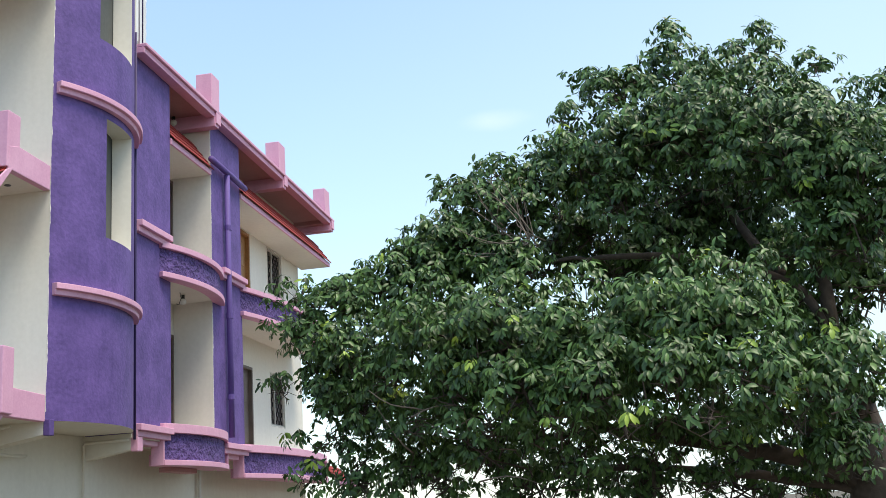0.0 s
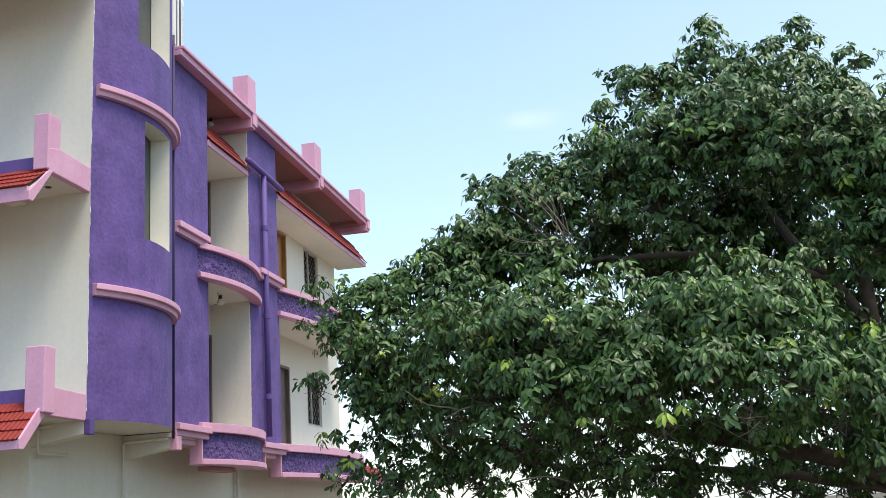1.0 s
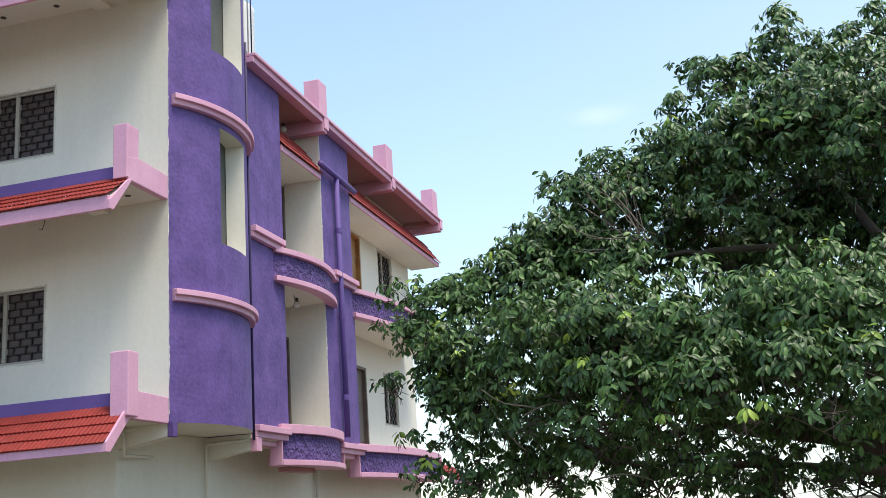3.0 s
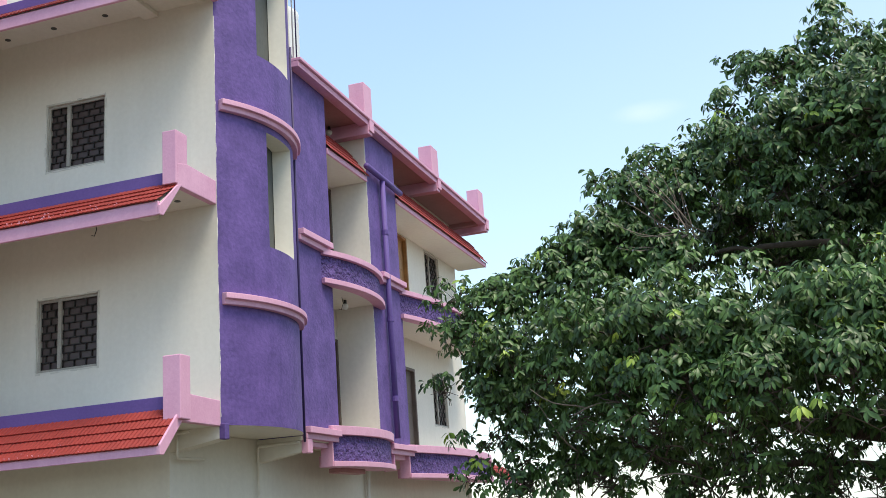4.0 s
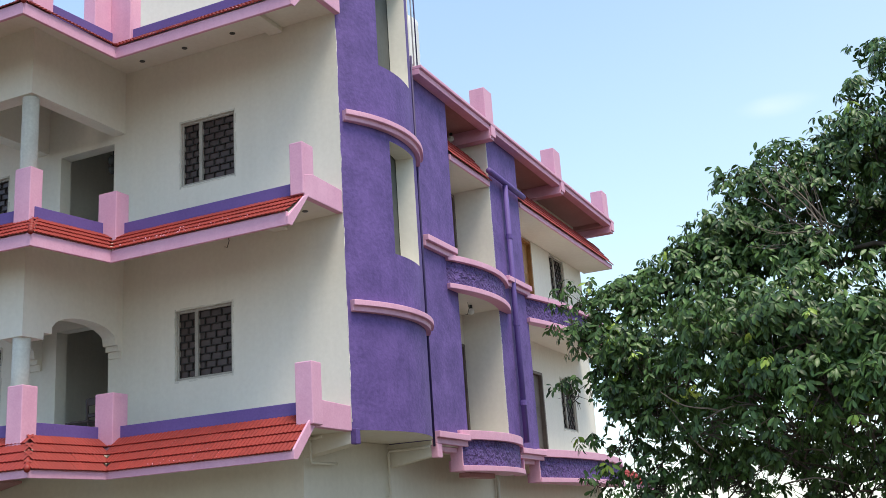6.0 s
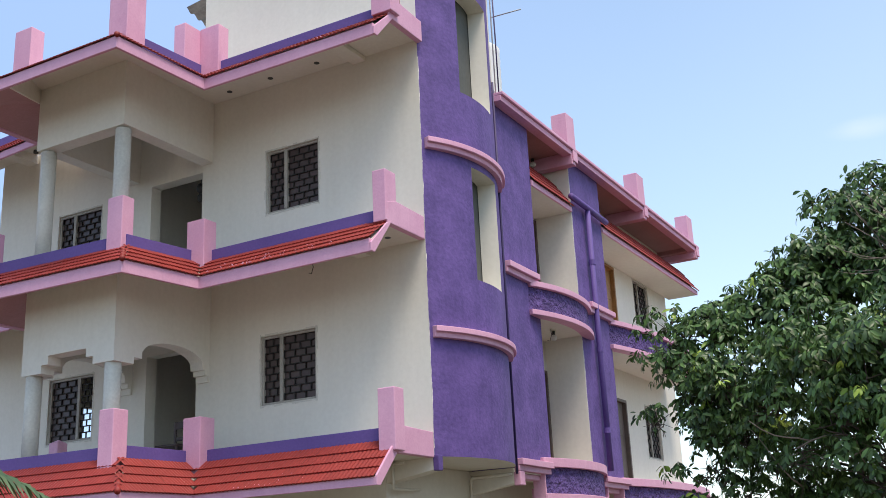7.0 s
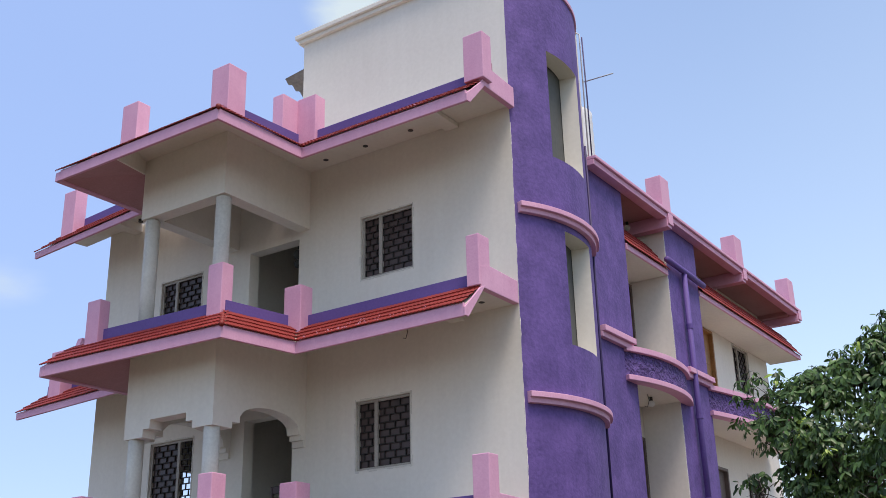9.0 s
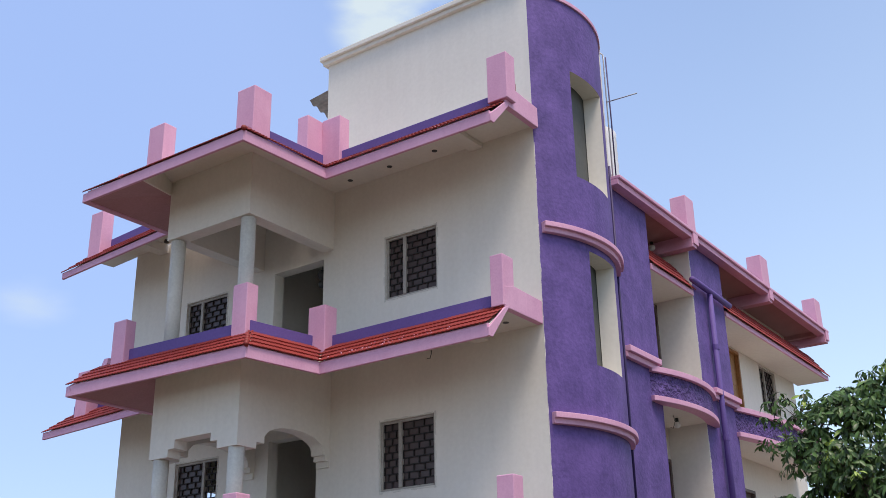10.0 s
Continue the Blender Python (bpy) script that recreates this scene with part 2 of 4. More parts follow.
def holed_wall(bm, axis, a, b, z0, z1, near, far, holes):
    """A wall along x or y from a to b with thickness near..far and rectangular openings (a, b, z0, z1)."""
    us = sorted({a, b, *[h[0] for h in holes], *[h[1] for h in holes]})
    zs = sorted({z0, z1, *[h[2] for h in holes], *[h[3] for h in holes]})
    def open_at(i, k):
        if i < 0 or k < 0 or i >= len(us) - 1 or k >= len(zs) - 1:
            return True
        u, z = (us[i] + us[i + 1]) / 2, (zs[k] + zs[k + 1]) / 2
        return any(h[0] < u < h[1] and h[2] < z < h[3] for h in holes)
    cache = {}
    def v(i, k, s):
        if (i, k, s) not in cache:
            d = far if s else near
            cache[i, k, s] = bm.verts.new((us[i], d, zs[k]) if axis == "x" else (d, us[i], zs[k]))
        return cache[i, k, s]
    for i in range(len(us) - 1):
        for k in range(len(zs) - 1):
            if open_at(i, k):
                continue
            for s in (0, 1):
                bm.faces.new((v(i, k, s), v(i + 1, k, s), v(i + 1, k + 1, s), v(i, k + 1, s)))
            for di, dk, e in ((-1, 0, ((0, 0), (0, 1))), (1, 0, ((1, 0), (1, 1))), (0, -1, ((0, 0), (1, 0))), (0, 1, ((0, 1), (1, 1)))):
                if open_at(i + di, k + dk):
                    (p, q), (r, s) = e
                    bm.faces.new((v(i + p, k + q, 0), v(i + r, k + s, 0), v(i + r, k + s, 1), v(i + p, k + q, 1)))


def empty(name, label, category, group="", kind=""):
    return tagged(new(name), label, category, group, kind)


# ---- the plan: front wall faces -Y, side wall faces +X ----
XE, YN = -7.32, 12.78            # the corner of front and side
XW, YB = -16.6, 26.3             # west end, far end
XR = -8.08                       # recessed wall of the side
FL = (3.13, 6.24, 9.43)          # undersides of the three slabs
WALL = 0.23
PX0, PX1, PY = -13.25, -11.34, 10.77   # the porch

ground = tagged(part("ground", boxes((-2500, -2500, -0.3, 2500, 2500, 0.0)), SOIL), "dry brown soil plot around the house", "ground", kind="structure")

house = empty("apartment_house", "three-storey purple, pink and cream house with tiled eaves", "house")

WINDOWS = [(-10.22, -9.18, 7.21, 8.28), (-10.32, -9.27, 4.16, 5.235), (-14.98, -13.9, 7.12, 8.15), (-14.98, -13.9, 4.02, 5.14)]
DOORS = [(-12.72, -11.57, 6.34, 8.24), (-12.70, -11.62, 3.23, 5.25)]

# ---- walls ----
bm = bmesh.new()
holed_wall(bm, "x", XW, XE, 3.142, FL[2] + 0.1, YN, YN + WALL, WINDOWS + DOORS)
part("front_wall", bm, CREAM, house)
bm = bmesh.new()
holed_wall(bm, "y", YN + WALL, YB, 0.0, FL[2], XW, XW + WALL, [(14.2, 15.5, 3.9, 5.08)])
part("west_wall", bm, CREAM, house)
part("rear_wall", boxes((XW, YB, 0, XR, YB + WALL, FL[2])), CREAM, house)
part("ground_floor_wall", boxes((XW, YN, 0, XR - 0.03, YN + WALL, 3.14)), CREAM, house)
part("ground_floor_wall", boxes((XR - 0.03 - WALL, YN + WALL, 0, XR - 0.03, YB, 3.14)), CREAM, house)
# unseen inner slabs, added so the rooms behind the openings stay dark
for z in FL[:2]:
    part("floor_slab", boxes((XW + WALL, YN + WALL, z + 0.06, -8.31, YB, z + 0.25)), PLASTER, house)
part("roof_slab", boxes((XW + 0.1, YN + 0.1, FL[2] + 0.11, XE - 0.01, YB, FL[2] + 0.2)), PLASTER, house)
part("partition_wall", boxes((XW + WALL, 15.6, 0.1, -8.31, 15.75, FL[2])), CREAM, house)
part("room_wall", boxes((-13.3, YN + WALL, 0.1, -13.15, 15.6, FL[2]), (-11.4, YN + WALL, 0.1, -11.25, 15.6, FL[2])), CREAM, house)

# ---- stair tower above the roof ----
for row in ((-11.57, YN, FL[2] + 0.1, XE, YN + WALL, 12.07), (-11.57, YN + WALL, FL[2] + 0.2, -11.57 + WALL, 15.35, 12.07), (-11.57 + WALL, 15.12, FL[2] + 0.2, XE, 15.35, 12.07)):
    part("tower_wall", boxes(row), CREAM, house)
bm = boxes((-11.70, YN - 0.12, 12.15, XE - 0.01, 15.42, 12.24), (-11.66, YN - 0.07, 12.07, XE - 0.01, 15.40, 12.15))
part("tower_cornice", bm, CREAM, house, bevel=0.012)

# ---- the curved stair drum ----
DY0, DY1, SAG = YN, 15.25, 0.38
DR = ((DY1 - DY0) ** 2 / 4 + SAG ** 2) / (2 * SAG)
DCX, DCY = XE + SAG - DR, (DY0 + DY1) / 2
DA = math.asin((DY1 - DY0) / 2 / DR)
DTOP = 11.92


def drum_point(s, out=0.0):
    """s from 0 (front corner) to 1 (far end)."""
    q = -DA + 2 * DA * s
    return DCX + (DR + out) * math.cos(q), DCY + (DR + out) * math.sin(q)


def drum_wall():
    n, thick = 40, 0.29
    ss = [i / n for i in range(n + 1)]
    ss[12], ss[15], ss[28] = 0.305, 0.37, 0.71
    wins = ((5.76, 7.55, 0.37), (8.76, 10.65, 0.305))
    zs = [3.14, 3.5, 4.8, wins[0][0], wins[0][1], 7.9, wins[1][0], wins[1][1], 11.4, DTOP]
    bm, inner = bmesh.new(), bmesh.new()
    def hole(i, k):
        if i < 0 or i > n - 1 or k < 0 or k > len(zs) - 2:
            return True
        s, z = (ss[i] + ss[i + 1]) / 2, (zs[k] + zs[k + 1]) / 2
        return any(a < z < b and w < s < 0.71 for a, b, w in wins)
    def mk(b):
        c = {}
        def v(i, k, o):
            if (i, k, o) not in c:
                c[i, k, o] = b.verts.new((*drum_point(ss[i], o), zs[k]))
            return c[i, k, o]
        return v
    vo, vi = mk(bm), mk(inner)
    for i in range(n):
        for k in range(len(zs) - 1):
            if hole(i, k):
                continue
            bm.faces.new((vo(i, k, 0), vo(i + 1, k, 0), vo(i + 1, k + 1, 0), vo(i, k + 1, 0)))
            inner.faces.new((vi(i, k, -thick), vi(i + 1, k, -thick), vi(i + 1, k + 1, -thick), vi(i, k + 1, -thick)))
            for di, dk, (p, q), (r, s) in ((-1, 0, (0, 0), (0, 1)), (1, 0, (1, 0), (1, 1)), (0, -1, (0, 0), (1, 0)), (0, 1, (0, 1), (1, 1))):
                if hole(i + di, k + dk):
                    inner.faces.new((vi(i + p, k + q, 0), vi(i + r, k + s, 0), vi(i + r, k + s, -thick), vi(i + p, k + q, -thick)))
    part("stair_drum", bm, PURPLE, house, "curved purple painted stair drum", smooth=True)
    part("drum_lining", inner, CREAM, house, "cream painted window reveals")


drum_wall()
# plain grey panels added inside the stair windows to set their tone
for za, zb in ((5.7, 7.6), (8.7, 10.7)):
    bm = bmesh.new()
    line = [drum_point(0.26 + 0.49 * i / 12, -0.3) for i in range(13)]
    prism(bm, line + [drum_point(0.26 + 0.49 * i / 12, -0.34) for i in range(13)][::-1], "z", za, zb)
    part("shutter", bm, STAIR_PANEL, house, "plain grey panel inside the stair window")


def curved_band(name, profile, s0, s1, mat, n=30):
    """A moulding round the drum; profile rows are (out, z)."""
    bm = bmesh.new()
    rows = []
    for i in range(n + 1):
        s = s0 + (s1 - s0) * i / n
        rows.append([bm.verts.new((*drum_point(s, o), z)) for o, z in profile])
    m = len(profile)
    for p, q in zip(rows, rows[1:]):
        for k in range(m):
            bm.faces.new((p[k], p[(k + 1) % m], q[(k + 1) % m], q[k]))
    bm.faces.new(rows[0][::-1])
    bm.faces.new(rows[-1])
    return part(name, bm, mat, house, bevel=0.008)


for z in (4.77, 7.64):
    curved_band("drum_moulding", [(-0.02, z + 0.02), (0.08, z + 0.02), (0.08, z + 0.095), (0.13, z + 0.095), (0.13, z + 0.175), (-0.02, z + 0.195)], 0.022, 0.99, PINK)
curved_band("drum_coping", [(-0.12, DTOP), (0.03, DTOP), (0.03, DTOP + 0.07), (-0.12, DTOP + 0.07)], 0.0, 1.0, PINK)
bm = bmesh.new()
prism(bm, [drum_point(i / 20, -0.02) for i in range(21)] + [(-8.3, 15.2), (-8.3, YN + 0.02)], "z", 3.145, 3.25)
part("drum_floor", bm, CREAM, house)
bm = bmesh.new()
prism(bm, [drum_point(i / 20, -WALL) for i in range(21)] + [(-8.3, 15.2), (-8.3, YN + WALL)], "z", DTOP - 0.3, DTOP - 0.15)
part("drum_ceiling", bm, CREAM, house)
part("drum_stub", boxes((XE - 0.02, YN - 0.008, 2.95, XE + 0.07, YN + 0.11, 3.16)), PURPLE, house, bevel=0.01)
part("stair_partition", boxes((-8.75, YN + WALL, 3.2, -8.6, 15.12, 11.7)), CREAM, house)
part("soffit_slab", boxes((XR - 0.03, 15.26, 3.07, XE - 0.004, YB, 3.136)), CREAM, house)
for name, y0, y1, z1, x1, low in (("under_beam", 15.3, 15.46, 3.07, XE - 0.03, 2.90), ("corner_beam", YN + 0.002, YN + WALL, 3.14, XE - 0.021, 2.96)):
    bm = bmesh.new()
    prism(bm, [(x1, low), (x1, z1), (XR - 0.029, z1), (XR - 0.029, low - 0.12)], "y", y0, y1)
    part(name, bm, CREAM, house, bevel=0.01)
part("bracket_end", boxes((XE - 0.03, 15.285, 2.87, XE + 0.085, 15.46, 3.085)), PINK, house, bevel=0.01)

# ---- side wall: piers and recesses ----
part("side_pier", boxes((XR, 15.25, 3.14, XE, 16.7, FL[2] + 0.06)), PURPLE, house, bevel=0.012)
part("side_pier", boxes((XR, 18.566, 3.14, XE, 20.15, FL[2] + 0.06)), PURPLE, house, bevel=0.012)
part("recess_return", boxes((XR + 0.002, 18.55, 3.142, XE - 0.003, 18.572, FL[2] + 0.05)), CREAM, house)
SIDE_DOORS = [(17.75, 18.54, 3.3, 5.2), (17.75, 18.54, 6.4, 8.2), (22.0, 22.8, 3.3, 5.12), (22.0, 22.8, 6.4, 8.2)]
SIDE_WINDOWS = [(24.02, 25.05, 3.94, 5.15), (24.05, 25.1, 7.1, 8.2)]
bm = bmesh.new()
holed_wall(bm, "y", 15.36, YB, 3.05, FL[2] + 0.06, XR, XR - WALL, SIDE_DOORS + SIDE_WINDOWS)
part("recess_wall", bm, CREAM, house)


def arc_outline(y0, y1, bulge, out=0.0, n=18):
    r = ((y1 - y0) ** 2 / 4 + bulge ** 2) / (2 * bulge)
    a = math.asin((y1 - y0) / 2 / r)
    cx, cy = XE + bulge - r, (y0 + y1) / 2
    return [(cx + (r + out) * math.cos(-a + 2 * a * i / n), cy + (r + out) * math.sin(-a + 2 * a * i / n)) for i in range(n + 1)]


def balcony(y0, y1, z, bulge, high=0.6, rail=0.1):
    """A curved balcony: rough-cast front, pink lip below and pink rail above. z is the lip's underside."""
    b = None
    for name, za, zb, out, mat in (("balcony_front", z + 0.09, z + high - rail, 0.0, PURPLE_ROUGH), ("lip", z, z + 0.09, 0.08, PINK), ("rail", z + high - rail, z + high, 0.07, PINK)):
        bm = bmesh.new()
        prism(bm, arc_outline(y0, y1, bulge, out) + arc_outline(y0, y1, bulge, -0.14)[::-1], "z", za, zb)
        ob = part(name, bm, mat, b or house, bevel=0.008)
        b = b or ob
    for y in (y0 - 0.035, y1) if z < 4 else ():
        part("cheek", boxes((XE - 0.16, y, z + 0.002, XE + 0.06, y + 0.034, z + high - 0.002)), PINK, b, bevel=0.008)
    bm = bmesh.new()
    deep = XE - 0.3 if z < 4 else XR
    ya = y0 + 0.2 if z < 4 else y0
    prism(bm, arc_outline(ya, y1, bulge, -0.142) + [(deep, y1), (deep, ya)], "z", z + 0.02, z + 0.2)
    part("slab", bm, CREAM if z > 4 else PINK, b)


balcony(16.25, 18.98, 5.76, 0.27)
balcony(20.05, 25.7, 5.76, 0.36)
balcony(16.30, 19.06, 2.69, 0.27, 0.67, 0.15)
part("hanging_beam", boxes((XE - 0.36, 17.0, 2.63, XE - 0.14, 18.1, 2.709)), SOFFIT, house, "pink beam below the balcony, shade in its colour", bevel=0.01)
balcony(19.93, 25.7, 2.58, 0.36, 0.64, 0.15)
part("band_beam", boxes((XE - 0.2, 15.47, 2.99, XE - 0.025, 16.26, 3.068)), PINK, house, bevel=0.01)
part("band_beam", boxes((XE - 0.2, 19.08, 2.92, XE - 0.025, 19.89, 3.068)), PINK, house, bevel=0.01)
for z, y0, y1 in ((6.31, 15.32, 16.5), (6.31, 18.9, 20.15), (3.09, 15.29, 16.5), (3.0, 18.9, 20.15)):
    part("pier_band", boxes((XE - 0.02, y0, z, XE + 0.08, y1, z + 0.09), (XE - 0.02, y0, z + 0.09, XE + 0.14, y1, z + 0.19)), PINK, house, bevel=0.008)

# ---- roof edge along the side ----
part("side_fascia", boxes((-7.32, 15.26, 9.325, -7.13, 26.72, 9.43), (-7.32, 15.26, 9.43, -7.085, 26.76, 9.49)), PINK, house, bevel=0.01)
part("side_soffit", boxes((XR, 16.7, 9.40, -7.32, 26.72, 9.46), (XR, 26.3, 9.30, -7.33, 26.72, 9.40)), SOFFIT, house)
for y in (18.33, 22.5, 26.5):
    part("cross_beam", boxes((XR, y, 9.14, -7.12, y + 0.2, 9.399), (-7.12, y + 0.02, 9.2, -7.09, y + 0.24, 9.46)), PINK, house, bevel=0.01)


def post(x, y, z0, z1, wx=0.34, wy=0.32, tip=0.06):
    """A square post with a low pointed top, its middle at x, y."""
    bm = bmesh.new()
    a, b = wx / 2, wy / 2
    lo = [bm.verts.new((x + p, y + q, z0)) for p, q in ((-a, -b), (a, -b), (a, b), (-a, b))]
    hi = [bm.verts.new((x + p, y + q, z1)) for p, q in ((-a, -b), (a, -b), (a, b), (-a, b))]
    t = bm.verts.new((x, y, z1 + tip))
    bm.faces.new(lo[::-1])
    for i in range(4):
        j = (i + 1) % 4
        bm.faces.new((lo[i], lo[j], hi[j], hi[i]))
        bm.faces.new((hi[i], hi[j], t))
    return part("parapet_post", bm, PINK, house, bevel=0.012)


for y, wy in ((18.33, 0.40), (22.40, 0.46), (26.16, 0.44)):
    post(-7.26, y, 9.49, 10.15, 0.32, wy, 0.01)


# ---- tiled eaves ----
def offset_line(line, d):
    """The line moved by d to its left, with mitred corners."""
    out = []
    for i, p in enumerate(line):
        ns = []
        for a, b in ((i - 1, i), (i, i + 1)):
            if 0 <= a and b < len(line):
                t = (Vector(line[b]) - Vector(line[a])).normalized()
                ns.append(Vector((-t.y, t.x)))
        n = ns[0] if len(ns) == 1 else (ns[0] + ns[1]) / (1 + ns[0].dot(ns[1]))
        out.append(Vector(p) + n * d)
    return out


def sweep(line, profile):
    """A mesh with the profile (d inwards, z) carried along a plan line."""
    bm = bmesh.new()
    cols = []
    for d, z in profile:
        cols.append([bm.verts.new((q.x, q.y, z)) for q in offset_line(line, d)])
    m = len(profile)
    for k in range(m):
        for i in range(len(line) - 1):
            bm.faces.new((cols[k][i], cols[k][i + 1], cols[(k + 1) % m][i + 1], cols[(k + 1) % m][i]))
    bm.faces.new([c[0] for c in cols][::-1])
    bm.faces.new([c[-1] for c in cols])
    return bm


def tile_mesh(w, l):
    """One clay tile: two rolls across, lip at the lower end. Lower edge at y = 0, rising towards +y."""
    bm = bmesh.new()
    n = 12
    prof = [(w * (i / n - 0.5), 0.010 * (0.5 - 0.5 * math.cos(i / n * math.tau * 3))) for i in range(n + 1)]
    a = [bm.verts.new((x, 0.0, h + 0.022)) for x, h in prof]
    b = [bm.verts.new((x, l * 1.12, h + 0.002)) for x, h in prof]
    c = [bm.verts.new((x, 0.0, h + 0.004)) for x, h in prof]
    for i in range(n):
        bm.faces.new((a[i], a[i + 1], b[i + 1], b[i]))
        bm.faces.new((c[i], c[i + 1], a[i + 1], a[i]))
    me = bpy.data.meshes.new("roof_tile")
    bmesh.ops.recalc_face_normals(bm, faces=bm.faces)
    bm.to_mesh(me)
    bm.free()
    me.materials.append(TILE)
    return me


TILE_W, ROWS_UP, RUN, RISE = 0.2, 4, 0.58, 0.42
TILE_L = math.hypot(RUN, RISE) / ROWS_UP
TILE_MESH = tile_mesh(TILE_W, TILE_L)
tile_jobs = []


def lay_tiles(parent, line, z, rise):
    """Keeps the rows of tiles over each stretch of an eave, to be laid last."""
    for i in range(len(line) - 1):
        for r in range(ROWS_UP):
            d = -0.05 + RUN * r / ROWS_UP
            L = offset_line(line, d + RUN / ROWS_UP * 0.5)
            p, q = Vector(L[i]), Vector(L[i + 1])
            t = (q - p).normalized()
            n = Vector((-t.y, t.x))
            length = (q - p).length
            count = max(1, round(length / TILE_W))
            for k in range(count):
                c = p + t * (length * (k + 0.5) / count) - n * (RUN / ROWS_UP * 0.5)
                tile_jobs.append((parent, c.x, c.y, z + rise * r / ROWS_UP, math.degrees(math.atan2(t.y, t.x)), length / count / TILE_W, math.degrees(math.atan2(rise, RUN))))


def eave(line, f, back, name="tiled_eave", parapet=1, drop=0.0, deep=0.46, lift=0.0, over=0.0):
    e = part(name, sweep(line, [(back, f), (0.5 + drop, f), (0.02, f - 0.43 - drop), (0.02, f - 0.34 - drop), (0.55, f + 0.065), (0.6, f + 0.09), (back, f + 0.09)]), CREAM, house)
    part("fascia", sweep(line, [(-0.03, f - deep - drop), (0.018, f - deep - drop), (0.018, f - 0.33 - drop), (-0.03, f - 0.33 - drop)]), PINK, e, bevel=0.006)
    if parapet:
        part("parapet", sweep([(line[1][0], line[1][1] + 0.7)] + line[2:] if parapet == 2 else [(-13.75, line[0][1])] + line[1:] if len(line) > 2 else line, [(0.55, f + 0.03), (0.65, f + 0.03), (0.65, f + 0.27 + lift * 0.9), (0.55, f + 0.27 + lift * 0.9)]), PURPLE_FLAT, e, bevel=0.006)
    start = Vector(line[0]) + (Vector(line[0]) - Vector(line[1])).normalized() * over
    lay_tiles(e, [tuple(start)] + line[1:], f - 0.338 - drop, RISE + drop + lift)
    return e


# one row a storey: the eave's line from the porch's west end to the house corner, fascia depth, outer plane of the raking end
EAVES = (
    ([(-14.23, 9.98), (-10.45, 10.09), (-10.36, 11.40), (XE - 0.03, 11.36)], 0.435, XE + 0.003, -13.27),
    ([(-14.23, 9.955), (-10.565, 10.11), (-10.366, 11.42), (XE - 0.03, 11.38)], 0.515, XE + 0.003, -12.33),
    ([(-14.04, 9.72), (-10.46, 9.73), (-10.38, 11.46), (XE + 0.07, 11.455)], 0.51, XE + 0.1, -12.71),
)
for level, f in enumerate(FL):
    line, deep, xo, xs = EAVES[level]
    xw, yp, xp, yf = line[0][0], line[1][1], line[1][0], line[3][1]
    e = eave(line, f, YN - yf, parapet=2 if level == 2 else 1, deep=deep, lift=0.09 if level == 0 else 0.0, over=0.1)
    # ridge caps over the outer corner
    for r in range(4):
        h = r / 5
        bm = bmesh.new()
        a, b = (xp + 0.06 - RUN * h, yp - 0.06 + RUN * h, f - 0.335 + RISE * h), (xp + 0.06 - RUN * (h + 0.24), yp - 0.06 + RUN * (h + 0.24), f - 0.35 + RISE * (h + 0.24))
        tube(bm, [a, b], [0.042, 0.034], 10)
        part("ridge_cap", bm, TILE, e, smooth=True)
    eave([(-17.6, 11.82), (-13.9, 11.49)], f + (0.09 if level == 2 else -0.004), YN - 11.7, drop=0.1 if level == 2 else 0.0)
    part("porch_ceiling", boxes((xw - 0.01, yp + YN - yf - 0.03, f + 0.006, xp - (YN - yf) + 0.03, YN, f + 0.085)), CREAM, house)
    # raking ends
    sink = 0.05 if level == 2 else 0.0
    tip = 0.09 if level == 0 else -0.02 if level == 1 else -0.03
    bm = bmesh.new()
    prism(bm, [(yf + 0.47, f - 0.004 - sink), (yf + 0.05, f - deep), (yf - 0.035, f - deep), (yf - 0.035, f - deep + 0.12), (yf + 0.37, f + tip), (yf + 0.52, f + max(tip, 0.05))], "x", line[3][0] + 0.001, xo)
    part("rake_board", bm, PINK, house, bevel=0.006)
    bm = bmesh.new()
    prism(bm, [(YN - 0.001, f - 0.004 - sink), (yf + 0.46, f - 0.004 - sink), (yf + 0.40, f - 0.06), (yf + 0.40, f + 0.3 - sink), (yf + 0.62, f + 0.36 - sink), (YN - 0.001, f + 0.34 - sink)], "x", line[3][0] - 0.07, xo - 0.003)
    part("end_beam", bm, PINK, house, bevel=0.01)
    bm = bmesh.new()
    prism(bm, [(line[0][1] - 0.03, f - deep), (line[0][1] - 0.03, f - 0.355), (line[0][1] + 0.55, f + 0.04), (line[0][1] + 0.62, f + 0.25), (YN - 0.01, f + 0.25), (YN - 0.01, f - deep + 0.02)], "x", xw - 0.12, xw - 0.002)
    part("end_panel", bm, PINK, house, bevel=0.01)
    # pink underside of the porch's west end, its shade put into the colour
    lo, hi = f - deep + 0.025, f - 0.22
    rim = [(xw - 0.001, line[0][1] + 0.02, lo), (xs, yp - 0.01, lo), (PX0 - 0.001, PY, hi), (PX0 - 0.001, 12.7, hi), (xw - 0.001, 12.7, lo)]
    bm = bmesh.new()
    low, high = [bm.verts.new(c) for c in rim], [bm.verts.new((c[0], c[1], c[2] + 0.04)) for c in rim]
    for vs, flip in ((low, -1), (high, 1)):
        bm.faces.new([vs[k] for k in (0, 1, 2)][::flip])
        bm.faces.new([vs[k] for k in (0, 2, 3, 4)][::flip])
    for k in range(5):
        bm.faces.new((low[k], low[(k + 1) % 5], high[(k + 1) % 5], high[k]))
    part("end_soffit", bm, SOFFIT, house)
    bm = bmesh.new()
    near, back = [], []
